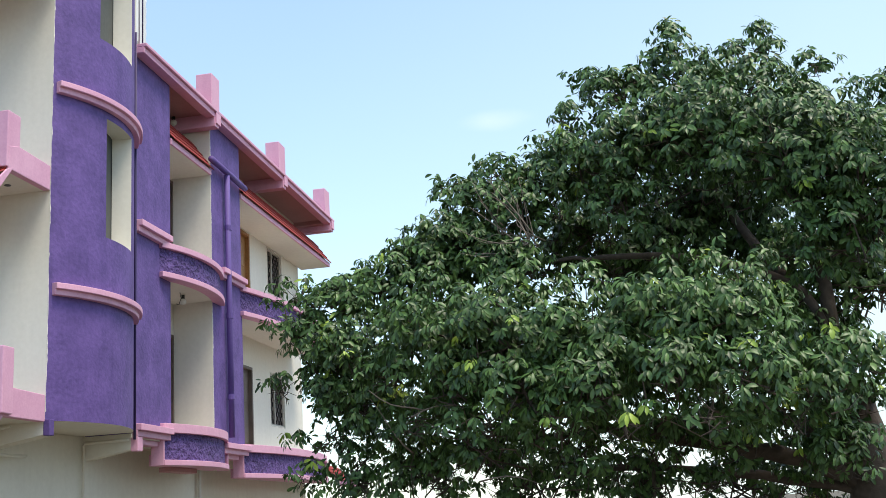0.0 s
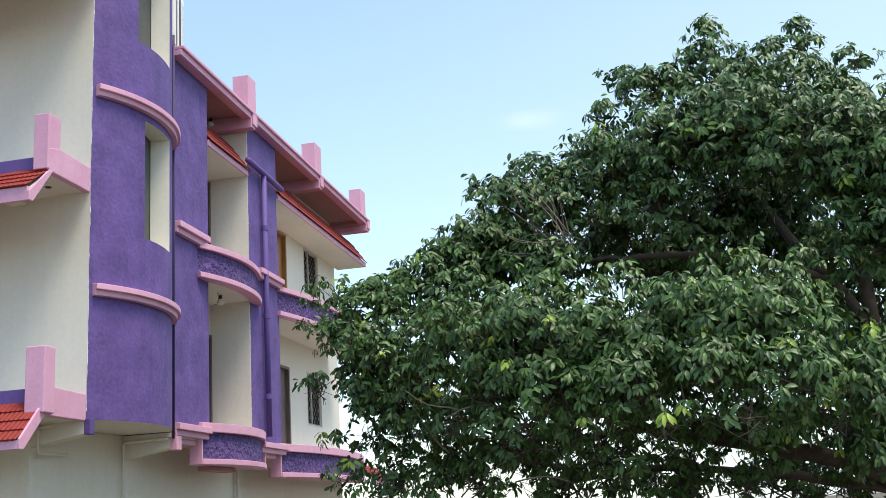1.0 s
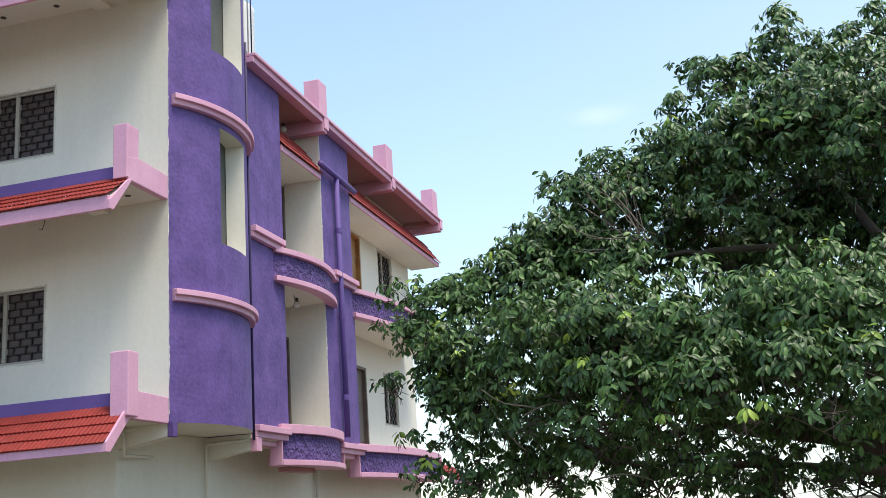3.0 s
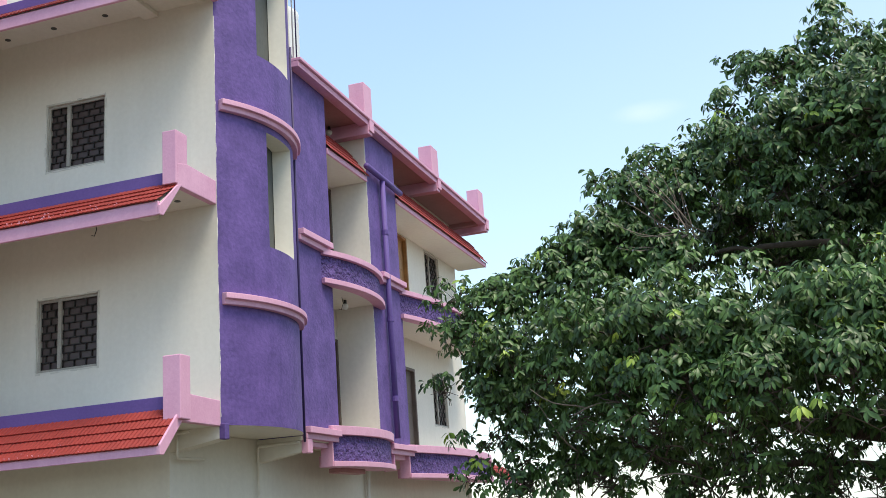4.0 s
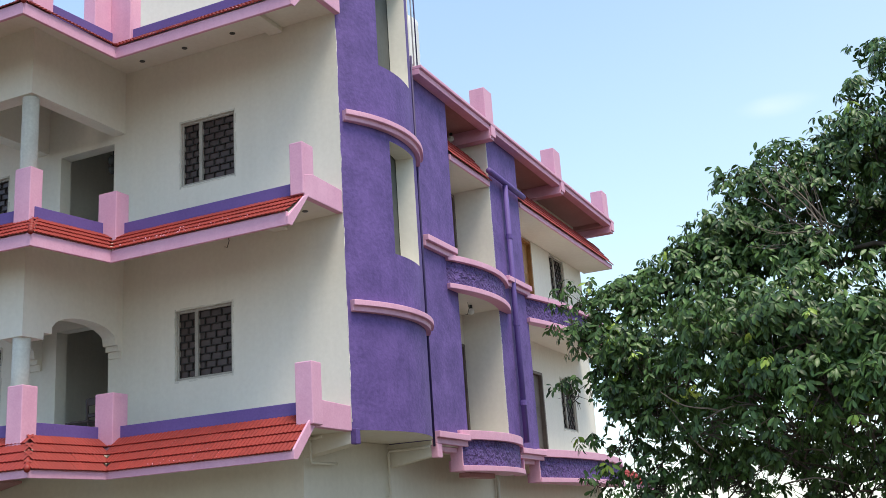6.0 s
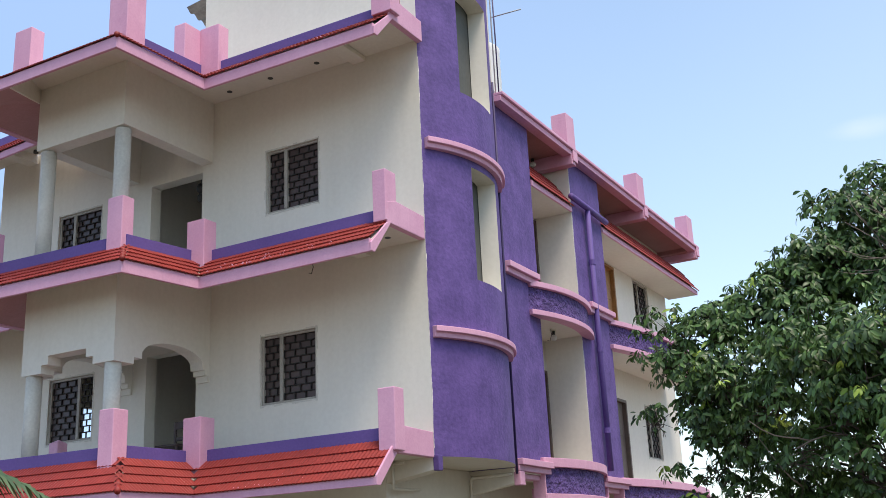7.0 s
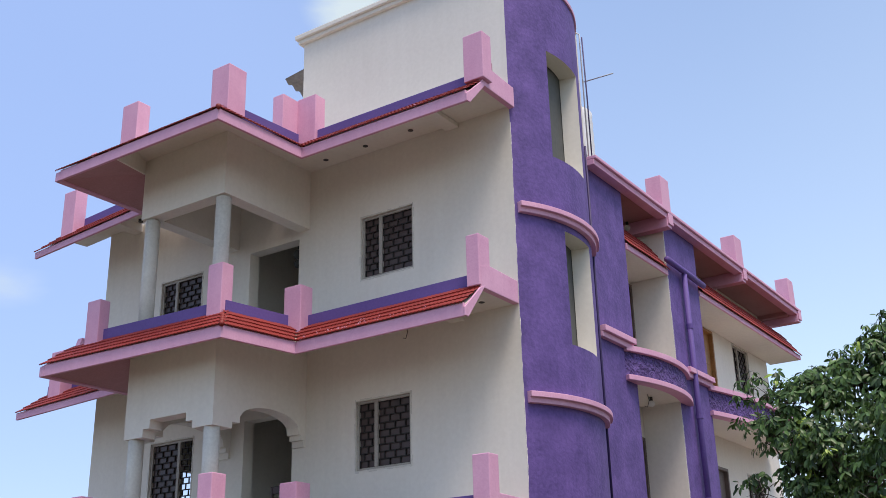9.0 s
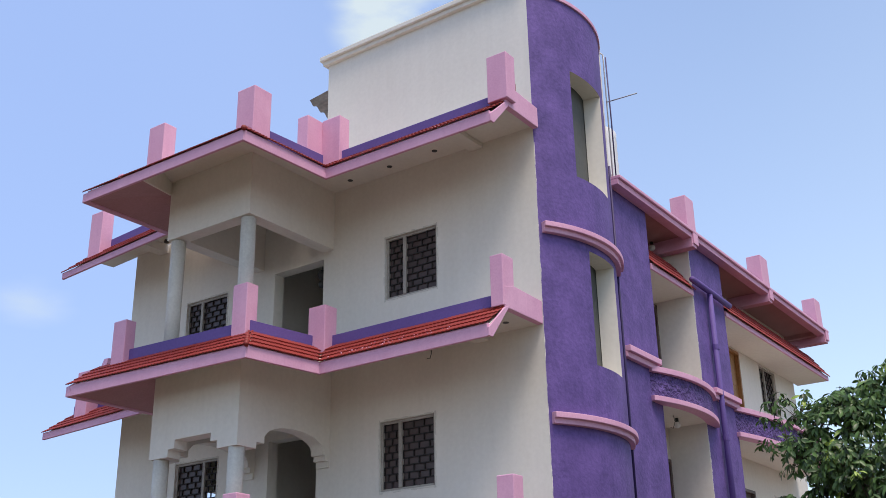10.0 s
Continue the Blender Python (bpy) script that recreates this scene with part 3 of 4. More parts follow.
    for x, y, z in ((xs, yp + 0.03, lo), (PX0, PY, hi - 0.01), (PX0, PY, f + 0.003), (xs + (PX0 - xs) * 0.45, yp + 0.5, f + 0.003), (xs, yp + 0.03, f - 0.4)):
        near.append(bm.verts.new((x + 0.004, y, z)))
        back.append(bm.verts.new((x - 0.03, y, z)))
    bm.faces.new(near)
    bm.faces.new(back[::-1])
    for k in range(5):
        bm.faces.new((near[k], back[k], back[(k + 1) % 5], near[(k + 1) % 5]))
    part("soffit_closer", bm, CREAM, house)
    for r in ((-8.5, yf + 0.5, f - 0.08, -8.25, YN, f - 0.002), (-15.9, 12.1, f - 0.08, -15.65, YN, f + (0.088 if level == 2 else -0.006))):
        part("soffit_beam", boxes(r), CREAM, house, bevel=0.01)
    # posts: middle x, middle y, foot, top, widths
    for row in ((
        (-7.40, 11.835, f + 0.02, f + 0.835, 0.26, 0.24, 0.01), (-10.79, 11.95, f - 0.06, f + 0.82, 0.33, 0.31, 0.01),
        (-11.09, 10.58, f - 0.02, f + 0.835, 0.275, 0.27, 0.01), (-13.78, 10.51, f - 0.05, f + 0.76, 0.25, 0.23, 0.01),
        (-16.9, 12.2, f - 0.2, f + 0.78), (-13.72, 11.95, f + 0.09, f + 0.74, 0.2, 0.2)), (
        (-7.43, 11.885, f + 0.02, f + 0.775, 0.21, 0.29, 0.01), (-10.795, 11.93, f - 0.06, f + 0.735, 0.345, 0.28, 0.01),
        (-11.21, 10.66, f - 0.02, f + 0.85, 0.30, 0.23, 0.01), (-13.79, 10.50, f - 0.06, f + 0.75, 0.31, 0.20, 0.01),
        (-16.9, 12.2, f - 0.2, f + 0.78)), (
        (-7.335, 11.925, f + 0.03, f + 0.81, 0.345, 0.25, 0.01), (-11.047, 11.84, f + 0.03, f + 0.90, 0.233, 0.5, 0.01),
        (-10.735, 12.07, f + 0.03, f + 0.92, 0.395, 0.245, 0.01), (-11.045, 10.47, f + 0.03, f + 0.84, 0.38, 0.38, 0.01),
        (-13.184, 10.43, f + 0.03, f + 0.88, 0.385, 0.26, 0.01), (-17.04, 12.186, f - 0.06, f + 0.91, 0.37, 0.27, 0.01)))[level]:
        post(*row)
part("broken_stub", boxes((XE + 0.005, 12.06, FL[2] + 0.30, XE + 0.09, 12.2, FL[2] + 0.46)), SOFFIT, house, "rough broken cement stub", bevel=0.03)
# drain holes under the top eave
for x, y, z in ((-9.01, 12.52, FL[2]), (-9.94, 12.53, FL[2]), (-10.8, 12.54, FL[2]), (-15.4, 12.5, FL[2] - 0.004), (-7.71, 12.39, FL[1])):
    bm = bmesh.new()
    tube(bm, [(x, y, z - 0.006), (x, y, z + 0.05)], 0.045, 14)
    part("drain_hole", bm, BLACK, house)

# ---- tiled awnings of the side recesses ----
def awning(y0, y1):
    bm = bmesh.new()
    prism(bm, [(XR, 8.24), (XE - 0.01, 8.24), (XE - 0.01, 8.34), (-7.72, 8.94), (XR, 8.94)], "y", y0, y1)
    a = part("awning", bm, CREAM, house)
    part("fascia", boxes((XE - 0.009, y0, 8.235, XE + 0.03, y1, 8.35)), PINK, a, bevel=0.006)
    n = round((y1 - y0) / TILE_W)
    for r in range(4):
        h = r / 4
        for k in range(n):
            tile_jobs.append((a, XE + 0.06 - 0.44 * h, y0 + (y1 - y0) * (k + 0.5) / n, 8.33 + 0.62 * h, 90.0, (y1 - y0) / n / TILE_W, math.degrees(math.atan2(0.62, 0.44))))


awning(16.705, 18.545)
awning(20.16, 26.85)
# far end of the lowest floor
e = eave([(-6.95, 25.75), (-6.95, 27.3)], 2.95, 1.1, "tiled_eave", 0)

# ---- porch: beams, arches and columns ----
for r in ((PX0, PY, 8.365, PX1, PY + 0.25, FL[2] + 0.06), (PX1 - 0.25, PY + 0.25, 8.365, PX1 - 0.002, YN, FL[2] + 0.02), (PX0 + 0.002, PY + 0.25, 8.365, PX0 + 0.25, YN, FL[2] + 0.02)):
    part("porch_beam", boxes(r), CREAM, house)
LOW, HIGH = 4.72, FL[1] + 0.06
bm = bmesh.new()
front = [(PX0, LOW), (PX0 + 0.42, LOW), (PX0 + 0.42, LOW + 0.12), (PX0 + 0.56, LOW + 0.12), (PX0 + 0.56, LOW + 0.25), (PX1 - 0.56, LOW + 0.25), (PX1 - 0.56, LOW + 0.12), (PX1 - 0.42, LOW + 0.12), (PX1 - 0.42, LOW), (PX1, LOW), (PX1, HIGH), (PX0, HIGH)]
prism(bm, front, "y", PY, PY + 0.25)
part("stepped_beam", bm, CREAM, house)


def arch_side(x):
    """A beam from the front column to the wall with a stepped corbel and an arch."""
    bm = bmesh.new()
    y0, y1 = PY + 0.25, YN
    out = [(y0, LOW), (y0 + 0.14, LOW), (y0 + 0.14, LOW + 0.1), (y0 + 0.30, LOW + 0.1), (y0 + 0.30, LOW + 0.2)]
    a, b = y0 + 0.32, y1 - 0.17
    for i in range(1, 16):
        q = math.pi * i / 16
        out.append(((a + b) / 2 - (b - a) / 2 * math.cos(q), LOW + 0.2 + 0.21 * math.sin(q)))
    out += [(b, LOW + 0.2), (b + 0.01, LOW + 0.12), (b + 0.07, LOW + 0.12), (b + 0.07, LOW + 0.04), (b + 0.13, LOW + 0.04), (b + 0.13, LOW - 0.06), (y1, LOW - 0.06), (y1, FL[1] + 0.02), (y0, FL[1] + 0.02)]
    prism(bm, out, "x", x - 0.25, x)
    part("arched_beam", bm, CREAM, house)


arch_side(PX1)
arch_side(PX0 + 0.25)
for z0, z1 in ((3.2, LOW), (6.3, 8.34)):
    for x in (PX0 + 0.14, PX1 - 0.14):
        bm = bmesh.new()
        tube(bm, [(x, PY + 0.13, z0), (x, PY + 0.13, (z0 + z1) / 2), (x, PY + 0.13, z1)], 0.12, 28)
        part("column", bm, COLUMN, house, "round cement-grey painted column", smooth=True)


# ---- windows and doors ----
def grille(u0, u1, z0, z1):
    """Bars laid like brickwork, as boxes (u0, u1, z0, z1)."""
    rows, t = [], 0.0085
    n = max(4, round((z1 - z0) / 0.105))
    h = (z1 - z0) / n
    m = max(2, round((u1 - u0) / 0.21))
    w = (u1 - u0) / m
    for k in range(n + 1):
        rows.append((u0, u1, z0 + k * h - t, z0 + k * h + t))
    for k in range(n):
        for j in range(m + 1):
            u = u0 + (j + (0.5 if k % 2 else 0.0)) * w
            if u <= u1 + 1e-4:
                rows.append((u - t, u + t, z0 + k * h + t, z0 + (k + 1) * h - t))
    return rows


def window(u0, u1, z0, z1, face, side, open_right=False, split=0.36):
    """A two-light window in a wall; side 'x' lies in the front wall, 'y' in the side wall (face is its outer plane)."""
    def bx(a, b, c, d, n, f):
        return (a, face + n, c, b, face + f, d) if side == "x" else (face - f, a, c, face - n, b, d)
    mid = u0 + (u1 - u0) * split
    w_ob = part("window", boxes(*[bx(*r) for r in ((u0, u0 + 0.045, z0, z1, 0.03, 0.12), (u1 - 0.045, u1, z0, z1, 0.03, 0.12), (u0 + 0.045, u1 - 0.045, z0, z0 + 0.045, 0.03, 0.12), (u0 + 0.045, u1 - 0.045, z1 - 0.045, z1, 0.03, 0.12), (mid - 0.03, mid + 0.03, z0 + 0.045, z1 - 0.045, 0.02, 0.12))]), FRAME, house, "two-light window with brick-pattern iron grille", bevel=0.004)
    lights = ((u0 + 0.045, mid - 0.03), (mid + 0.03, u1 - 0.045))
    for i, (a, b) in enumerate(lights):
        part("grille", boxes(*[bx(p, q, r, s, 0.055, 0.075) for p, q, r, s in grille(a, b, z0 + 0.045, z1 - 0.045)]), IRON, w_ob)
        if not (open_right and i == 1):
            part("pane", boxes(bx(a, b, z0 + 0.045, z1 - 0.045, 0.078, 0.084)), PANE, w_ob)
    chips = random.Random(int(u0 * 100 + z0 * 10))
    rows = []
    for a, b, upright in ((z0 - 0.03, z1 + 0.03, 1), (u0, u1, 0)):
        for end in (0, 1):
            p = a
            while p < b - 0.02:
                q = min(b, p + chips.uniform(0.04, 0.16))
                w = chips.uniform(0.008, 0.032)
                if upright:
                    rows.append((u0 - w, u0 + 0.005, p, q, -0.006, 0.045) if end == 0 else (u1 - 0.005, u1 + w, p, q, -0.006, 0.045))
                else:
                    rows.append((p, q, z0 - w, z0 + 0.005, -0.006, 0.045) if end == 0 else (p, q, z1 - 0.005, z1 + w, -0.006, 0.045))
                p = q
    part("edge_plaster", boxes(*[bx(*r) for r in rows]), COLUMN, w_ob)


for i, (a, b, c, d) in enumerate(WINDOWS):
    window(a, b, c, d, YN, "x", i == 3, 0.66 if i == 3 else 0.36)
for a, b, c, d in SIDE_WINDOWS:
    window(a, b, c, d, XR, "y")
for i, (a, b, c, d) in enumerate(SIDE_DOORS):
    leaf = part("door", boxes((XR - 0.12, a + 0.06, c, XR - 0.08, b - 0.06, d - 0.06)), WOOD if i == 3 else BROWN, house)
    part("frame", boxes((XR - 0.15, a, c, XR + 0.01, a + 0.06, d), (XR - 0.15, b - 0.06, c, XR + 0.01, b, d), (XR - 0.15, a + 0.06, d - 0.06, XR + 0.01, b - 0.06, d)), WOOD if i == 3 else BROWN, leaf)
    for k in range(2):
        zz = c + 0.15 + k * (d - c) * 0.48
        part("panel", boxes((XR - 0.08, a + 0.16, zz, XR - 0.068, b - 0.16, zz + (d - c) * 0.36)), WOOD if i == 3 else BROWN, leaf, bevel=0.01)


# ---- pipes and small fittings on the house ----
def pipe(name, pts, r, mat, label="", sides=10):
    bm = bmesh.new()
    tube(bm, pts, r, sides)
    return part(name, bm, mat, house, label, smooth=True)


d = pipe("drain_pipe", [(-7.23, 19.2, 8.42), (-7.23, 19.2, 5.9), (-7.23, 19.22, 3.3)], 0.055, PURPLE_FLAT, "purple painted drain pipe")
for z in (7.3, 5.55, 4.0):
    bm = bmesh.new()
    tube(bm, [(-7.23, 19.21, z), (-7.23, 19.21, z + 0.1)], 0.068, 12)
    part("collar", bm, PURPLE_FLAT, d)
pipe("gutter_pipe", [(-7.22, 18.35, 8.5), (-7.22, 19.4, 8.47), (-7.22, 20.2, 8.44)], 0.06, PURPLE_FLAT, "purple painted gutter pipe")
pipe("conduit", [(XE + 0.042, 15.262, 3.04), (XE + 0.042, 15.27, 6.2), (XE + 0.042, 15.27, 9.7)], 0.02, DARK_PURPLE)
pipe("riser_pipe", [(-7.27, 15.37, 9.5), (-7.27, 15.37, 11.98), (-7.33, 15.3, 12.03)], 0.013, PIPE_WHITE, "white plastic riser pipe")
pipe("riser_pipe", [(-7.205, 15.36, 9.5), (-7.205, 15.36, 10.6), (-7.22, 15.36, 11.9)], 0.013, DARK_PURPLE, "dark purple painted riser pipe")
pipe("aerial_rod", [(-7.27, 15.4, 11.02), (-6.69, 15.4, 11.0)], 0.011, STEEL)
pipe("waste_pipe", [(-8.06, 15.2, 0.0), (-8.06, 15.2, 3.0), (-8.03, 15.2, 3.03), (-7.36, 15.24, 3.04)], 0.022, CREAM)
pipe("waste_pipe", [(-8.04, 19.6, 0.0), (-8.04, 19.6, 2.97)], 0.035, CREAM)
pipe("waste_pipe", [(-7.98, 12.76, 3.12), (-7.98, 12.76, 2.80), (-7.98, 12.78, 2.76), (-7.98, 13.46, 2.77)], 0.02, CREAM)
pipe("waste_pipe", [(-7.98, 12.76, 3.08), (-7.7, 12.6, 3.08)], 0.02, CREAM)
for x, y, z in ((-7.55, 17.75, 5.76), (-7.9, 18.2, 9.38)):
    bm = bmesh.new()
    tube(bm, [(x, y, z), (x, y, z - 0.07), (x, y, z - 0.075)], [0.03, 0.03, 0.02], 12)
    h = part("lamp_holder", bm, BLACK, house)
    bm = bmesh.new()
    bmesh.ops.create_uvsphere(bm, u_segments=14, v_segments=9, radius=0.06, matrix=Matrix.Translation((x, y, z - 0.12)))
    part("bulb", bm, PIPE_WHITE, h, smooth=True)
for x, y, z, s in ((-9.27, 12.7, 6.24, 0.18), (-7.5, 17.5, 5.76, 0.22), (-10.05, 12.0, 3.13, 0.15)):
    pipe("loose_wire", [(x, y, z), (x + 0.02, y, z - s * 0.5), (x - 0.03, y + 0.02, z - s), (x - 0.08, y + 0.02, z - s * 0.9)], 0.006, BLACK, sides=6)
bm = bmesh.new()
n = 36
top, bot = [], []
for i in range(n + 1):
    y = 12.86 + 1.2 * i / n
    h = 0.028 * math.cos(i / n * math.tau * 6)
    top.append((bm.verts.new((-11.57, y, 11.61 - 0.25 * i / n + h)), bm.verts.new((-12.1, y, 11.55 - 0.25 * i / n + h))))
    bot.append((bm.verts.new((-11.57, y, 11.603 - 0.25 * i / n + h)), bm.verts.new((-12.1, y, 11.543 - 0.25 * i / n + h))))
for i in range(n):
    bm.faces.new((top[i][0], top[i + 1][0], top[i + 1][1], top[i][1]))
    bm.faces.new((bot[i][0], bot[i][1], bot[i + 1][1], bot[i + 1][0]))
    bm.faces.new((top[i][1], top[i + 1][1], bot[i + 1][1], bot[i][1]))
part("corrugated_canopy", bm, SHEET, house, "grey corrugated sheet canopy")

# ---- a dark round object, two balls on a cord, inside the upper doorway ----
lamp = empty("dark_hanging_object", "dark round object hanging inside the open upper doorway", "lamp")
LX, LY = -11.88, 13.1
for name, z, r in (("upper_ball", 8.12, 0.085), ("lower_ball", 7.95, 0.07)):
    bm = bmesh.new()
    bmesh.ops.create_uvsphere(bm, u_segments=18, v_segments=12, radius=r, matrix=Matrix.Translation((LX, LY, z)) @ Matrix.Diagonal((1, 1, 1.15, 1)))
    part(name, bm, BLACK, lamp, smooth=True)
bm = bmesh.new()
tube(bm, [(LX, LY, 8.02), (LX, LY, 8.6), (LX, LY, FL[2] + 0.1)], 0.008, 8)
part("cord", bm, BLACK, lamp)

# ---- water tank on the roof ----
tank = empty("water_tank", "white ribbed plastic water tank on the roof", "tank")
bm = bmesh.new()
pts, rad = [], []
for i in range(25):
    z = 9.63 + 3.0 * i / 24
    pts.append((-9.52, 19.0, z))
    rad.append(0.62 + (0.012 if i % 2 else 0.0) - (0.2 if i == 24 else 0.0))
tube(bm, pts, rad, 32)
part("body", bm, PIPE_WHITE, tank, smooth=True)
bm = bmesh.new()
tube(bm, [(-9.52, 19.0, 12.63), (-9.52, 19.0, 12.72)], [0.25, 0.22], 24)
part("lid", bm, BLACK, tank)

# ---- a chair in the lower veranda ----
chair = empty("veranda_chair", "dark brown chair standing in the open veranda doorway", "chair")
CX, CY, CZ = -11.7, 12.45, 3.22
for dx in (-0.2, 0.2):
    for dy in (-0.2, 0.2):
        bm = bmesh.new()
        tube(bm, [(CX + dx, CY + dy, CZ), (CX + dx * 0.95, CY + dy * 0.95, CZ + 0.42)], 0.018, 8)
        part("leg", bm, DARK_WOOD, chair)
part("seat", boxes((CX - 0.23, CY - 0.23, CZ + 0.42, CX + 0.23, CY + 0.23, CZ + 0.46)), DARK_WOOD, chair, bevel=0.015)
part("backrest", boxes((CX - 0.22, CY + 0.18, CZ + 0.46, CX - 0.18, CY + 0.22, CZ + 0.86), (CX + 0.18, CY + 0.18, CZ + 0.46, CX + 0.22, CY + 0.22, CZ + 0.86), (CX - 0.18, CY + 0.185, CZ + 0.74, CX + 0.18, CY + 0.215, CZ + 0.86), (CX - 0.18, CY + 0.185, CZ + 0.56, CX + 0.18, CY + 0.215, CZ + 0.62)), DARK_WOOD, chair, bevel=0.01)

# ---- the big tree ----
rng = np.random.default_rng(7)
tree = empty("shade_tree", "large spreading dark green broad-leaved tree", "tree")
UPPER = [(1.26, 14.9, 8.34, 0.14), (1.23, 14.9, 8.07, 0.26), (1.25, 14.9, 7.63, 0.44), (2.54, 15.3, 8.32, 0.15), (2.57, 15.3, 7.95, 0.34), (2.18, 15.2, 7.91, 0.21), (3.34, 15.6, 7.76, 0.27), (1.79, 15.0, 7.41, 0.38), (2.36, 15.0, 7.2, 0.51), (2.91, 15.2, 7.03, 0.39), (3.32, 15.0, 6.58, 0.36), (4.25, 15.4, 7.1, 0.37), (4.11, 15.3, 6.48, 0.48), (-0.05, 15, 7.74, 0.21), (0.33, 14.9, 7.42, 0.39), (-0.25, 15, 7.09, 0.35), (0.64, 14.9, 7.62, 0.22), (1.46, 13.9, 6.33, 0.82), (2.45, 13.6, 5.86, 0.88), (0.58, 14.2, 6.38, 0.67), (3.17, 13.5, 5.44, 0.8), (0.01, 14.4, 6.15, 0.56), (3.01, 13.6, 4.75, 0.64), (0.22, 14.3, 5.56, 0.45), (-0.84, 15.0, 6.05, 0.58), (-0.46, 14.9, 6.49, 0.46), (-1.05, 15, 6.47, 0.27), (-1.58, 15.2, 6.53, 0.29), (-1.7, 15.2, 6.06, 0.52), (-2.2, 15.2, 6.27, 0.29), (-1.22, 14.8, 5.7, 0.42), (-1.35, 14.6, 4.88, 0.4), (2.48, 14.9, 4.78, 0.39)]
MIDDLE = [(-2.25, 15.13, 5.34, 0.6), (-3.11, 14.98, 4.72, 0.6), (-3.93, 14.89, 4.66, 0.45), (-2.24, 13.54, 3.84, 0.77), (-3.55, 14.57, 3.92, 0.6), (-1.32, 13.09, 3.69, 0.77), (-0.36, 12.96, 3.44, 0.81), (-0.72, 13.33, 2.75, 0.72), (0.73, 12.77, 3.65, 0.77), (1.32, 12.6, 3.56, 0.76), (2.79, 15.4, 3.6, 0.5), (-4.57, 14.71, 4.32, 0.3), (-4.5, 14.81, 4.95, 0.26), (-4.1, 14.75, 4.25, 0.34), (-4.25, 14.8, 4.7, 0.3), (-0.35, 12.2, 2.91, 0.44), (0.51, 12.0, 3.01, 0.46), (1.39, 11.9, 2.88, 0.5), (2.14, 12.3, 2.77, 0.41), (-1.12, 12.6, 2.99, 0.44), (-2.03, 13.1, 3.19, 0.42), (-2.97, 13.7, 3.48, 0.39), (0.87, 11.7, 2.46, 0.31), (0.02, 11.9, 2.45, 0.3), (-1.57, 12.8, 2.64, 0.31), (-2.59, 13.5, 2.85, 0.32), (-0.8, 12.3, 2.58, 0.3), (1.77, 12.2, 2.39, 0.31), (2.58, 12.4, 2.96, 0.4), (-2.99, 15.0, 5.29, 0.32), (-3.49, 14.9, 5.07, 0.27), (-2.67, 15.1, 5.34, 0.38), (-3.92, 14.9, 4.96, 0.25), (-2.03, 15.2, 5.55, 0.46), (-2.53, 14.9, 4.98, 0.49), (-1.58, 15.0, 5.16, 0.45), (-3.99, 14.7, 3.81, 0.39), (-4.04, 14.7, 3.38, 0.37), (-3.59, 14.6, 3.21, 0.38), (-4.25, 14.75, 4.21, 0.38)]
LOWER = [(-1.91, 14.37, 2.86, 0.85), (-3.14, 14.67, 2.98, 0.47), (0.48, 13.99, 2.92, 0.8), (2.09, 14.15, 2.8, 0.65), (-3.88, 14.8, 3.37, 0.4), (1.4, 14.3, 2.35, 0.5), (2.6, 14.3, 2.1, 0.45), (2.93, 14.71, 2.64, 0.45), (-4.22, 14.71, 2.68, 0.25), (-4.78, 14.74, 3.52, 0.25), (-4.53, 14.61, 2.27, 0.22), (-3.69, 14.85, 2.41, 0.35)]
FRINGE = [(-4.02, 14.9, 2.83, 0.30), (-3.54, 14.9, 2.56, 0.36), (-2.98, 14.9, 2.28, 0.40), (-2.41, 14.9, 2.47, 0.37), (-3.72, 14.9, 2.18, 0.32), (-3.33, 14.85, 1.95, 0.3), (-2.4, 14.8, 1.85, 0.42), (-1.64, 14.75, 1.75, 0.45), (-0.64, 14.8, 1.85, 0.45), (0.1, 14.9, 1.7, 0.45), (0.95, 15.0, 1.85, 0.42), (2.2, 15.2, 1.8, 0.4), (-3.0, 14.9, 2.4, 0.32), (-4.0, 14.7, 2.0, 0.28), (2.9, 15.0, 2.0, 0.4), (-0.5, 14.6, 2.42, 0.4), (-1.87, 14.7, 2.45, 0.42), (-2.7, 14.8, 2.6, 0.32), (0.6, 14.4, 2.4, 0.42), (-2.64, 14.77, 2.25, 0.48), (-1.27, 14.95, 2.08, 0.7), (0.25, 15.0, 2.01, 0.7), (1.66, 15.91, 1.9, 0.7), (-3.48, 16.6, 2.89, 0.32), (-2.95, 15.7, 2.27, 0.35), (-2.41, 15.8, 2.52, 0.45), (-1.85, 15.7, 2.31, 0.46), (-1.38, 16.2, 2.49, 0.49), (-0.88, 16.6, 2.28, 0.46), (-0.31, 16.4, 2.04, 0.49), (0.1, 16.0, 2.2, 0.46), (0.8, 16.0, 2.56, 0.36), (1.35, 16.8, 2.48, 0.42), (1.72, 16.6, 2.15, 0.41), (2.17, 16.5, 2.18, 0.37), (2.68, 16.5, 2.21, 0.41), (2.94, 15.9, 2.07, 0.5), (-3.92, 14.8, 2.66, 0.33), (-3.72, 14.9, 2.18, 0.31), (-4.05, 16.4, 2.06, 0.31), (-3.19, 15.7, 2.09, 0.33), (-2.72, 15.7, 2.2, 0.34), (-2.24, 17.2, 2.43, 0.4), (-1.59, 16.3, 1.98, 0.47), (-0.97, 17.0, 2.17, 0.51), (-0.16, 16.4, 1.76, 0.39), (0.32, 15.7, 1.82, 0.44), (1.17, 17.0, 1.85, 0.5), (1.56, 16.7, 2.02, 0.39), (2.1, 17.0, 1.6, 0.43), (2.52, 15.6, 1.55, 0.47), (3.41, 16.4, 1.59, 0.48)]
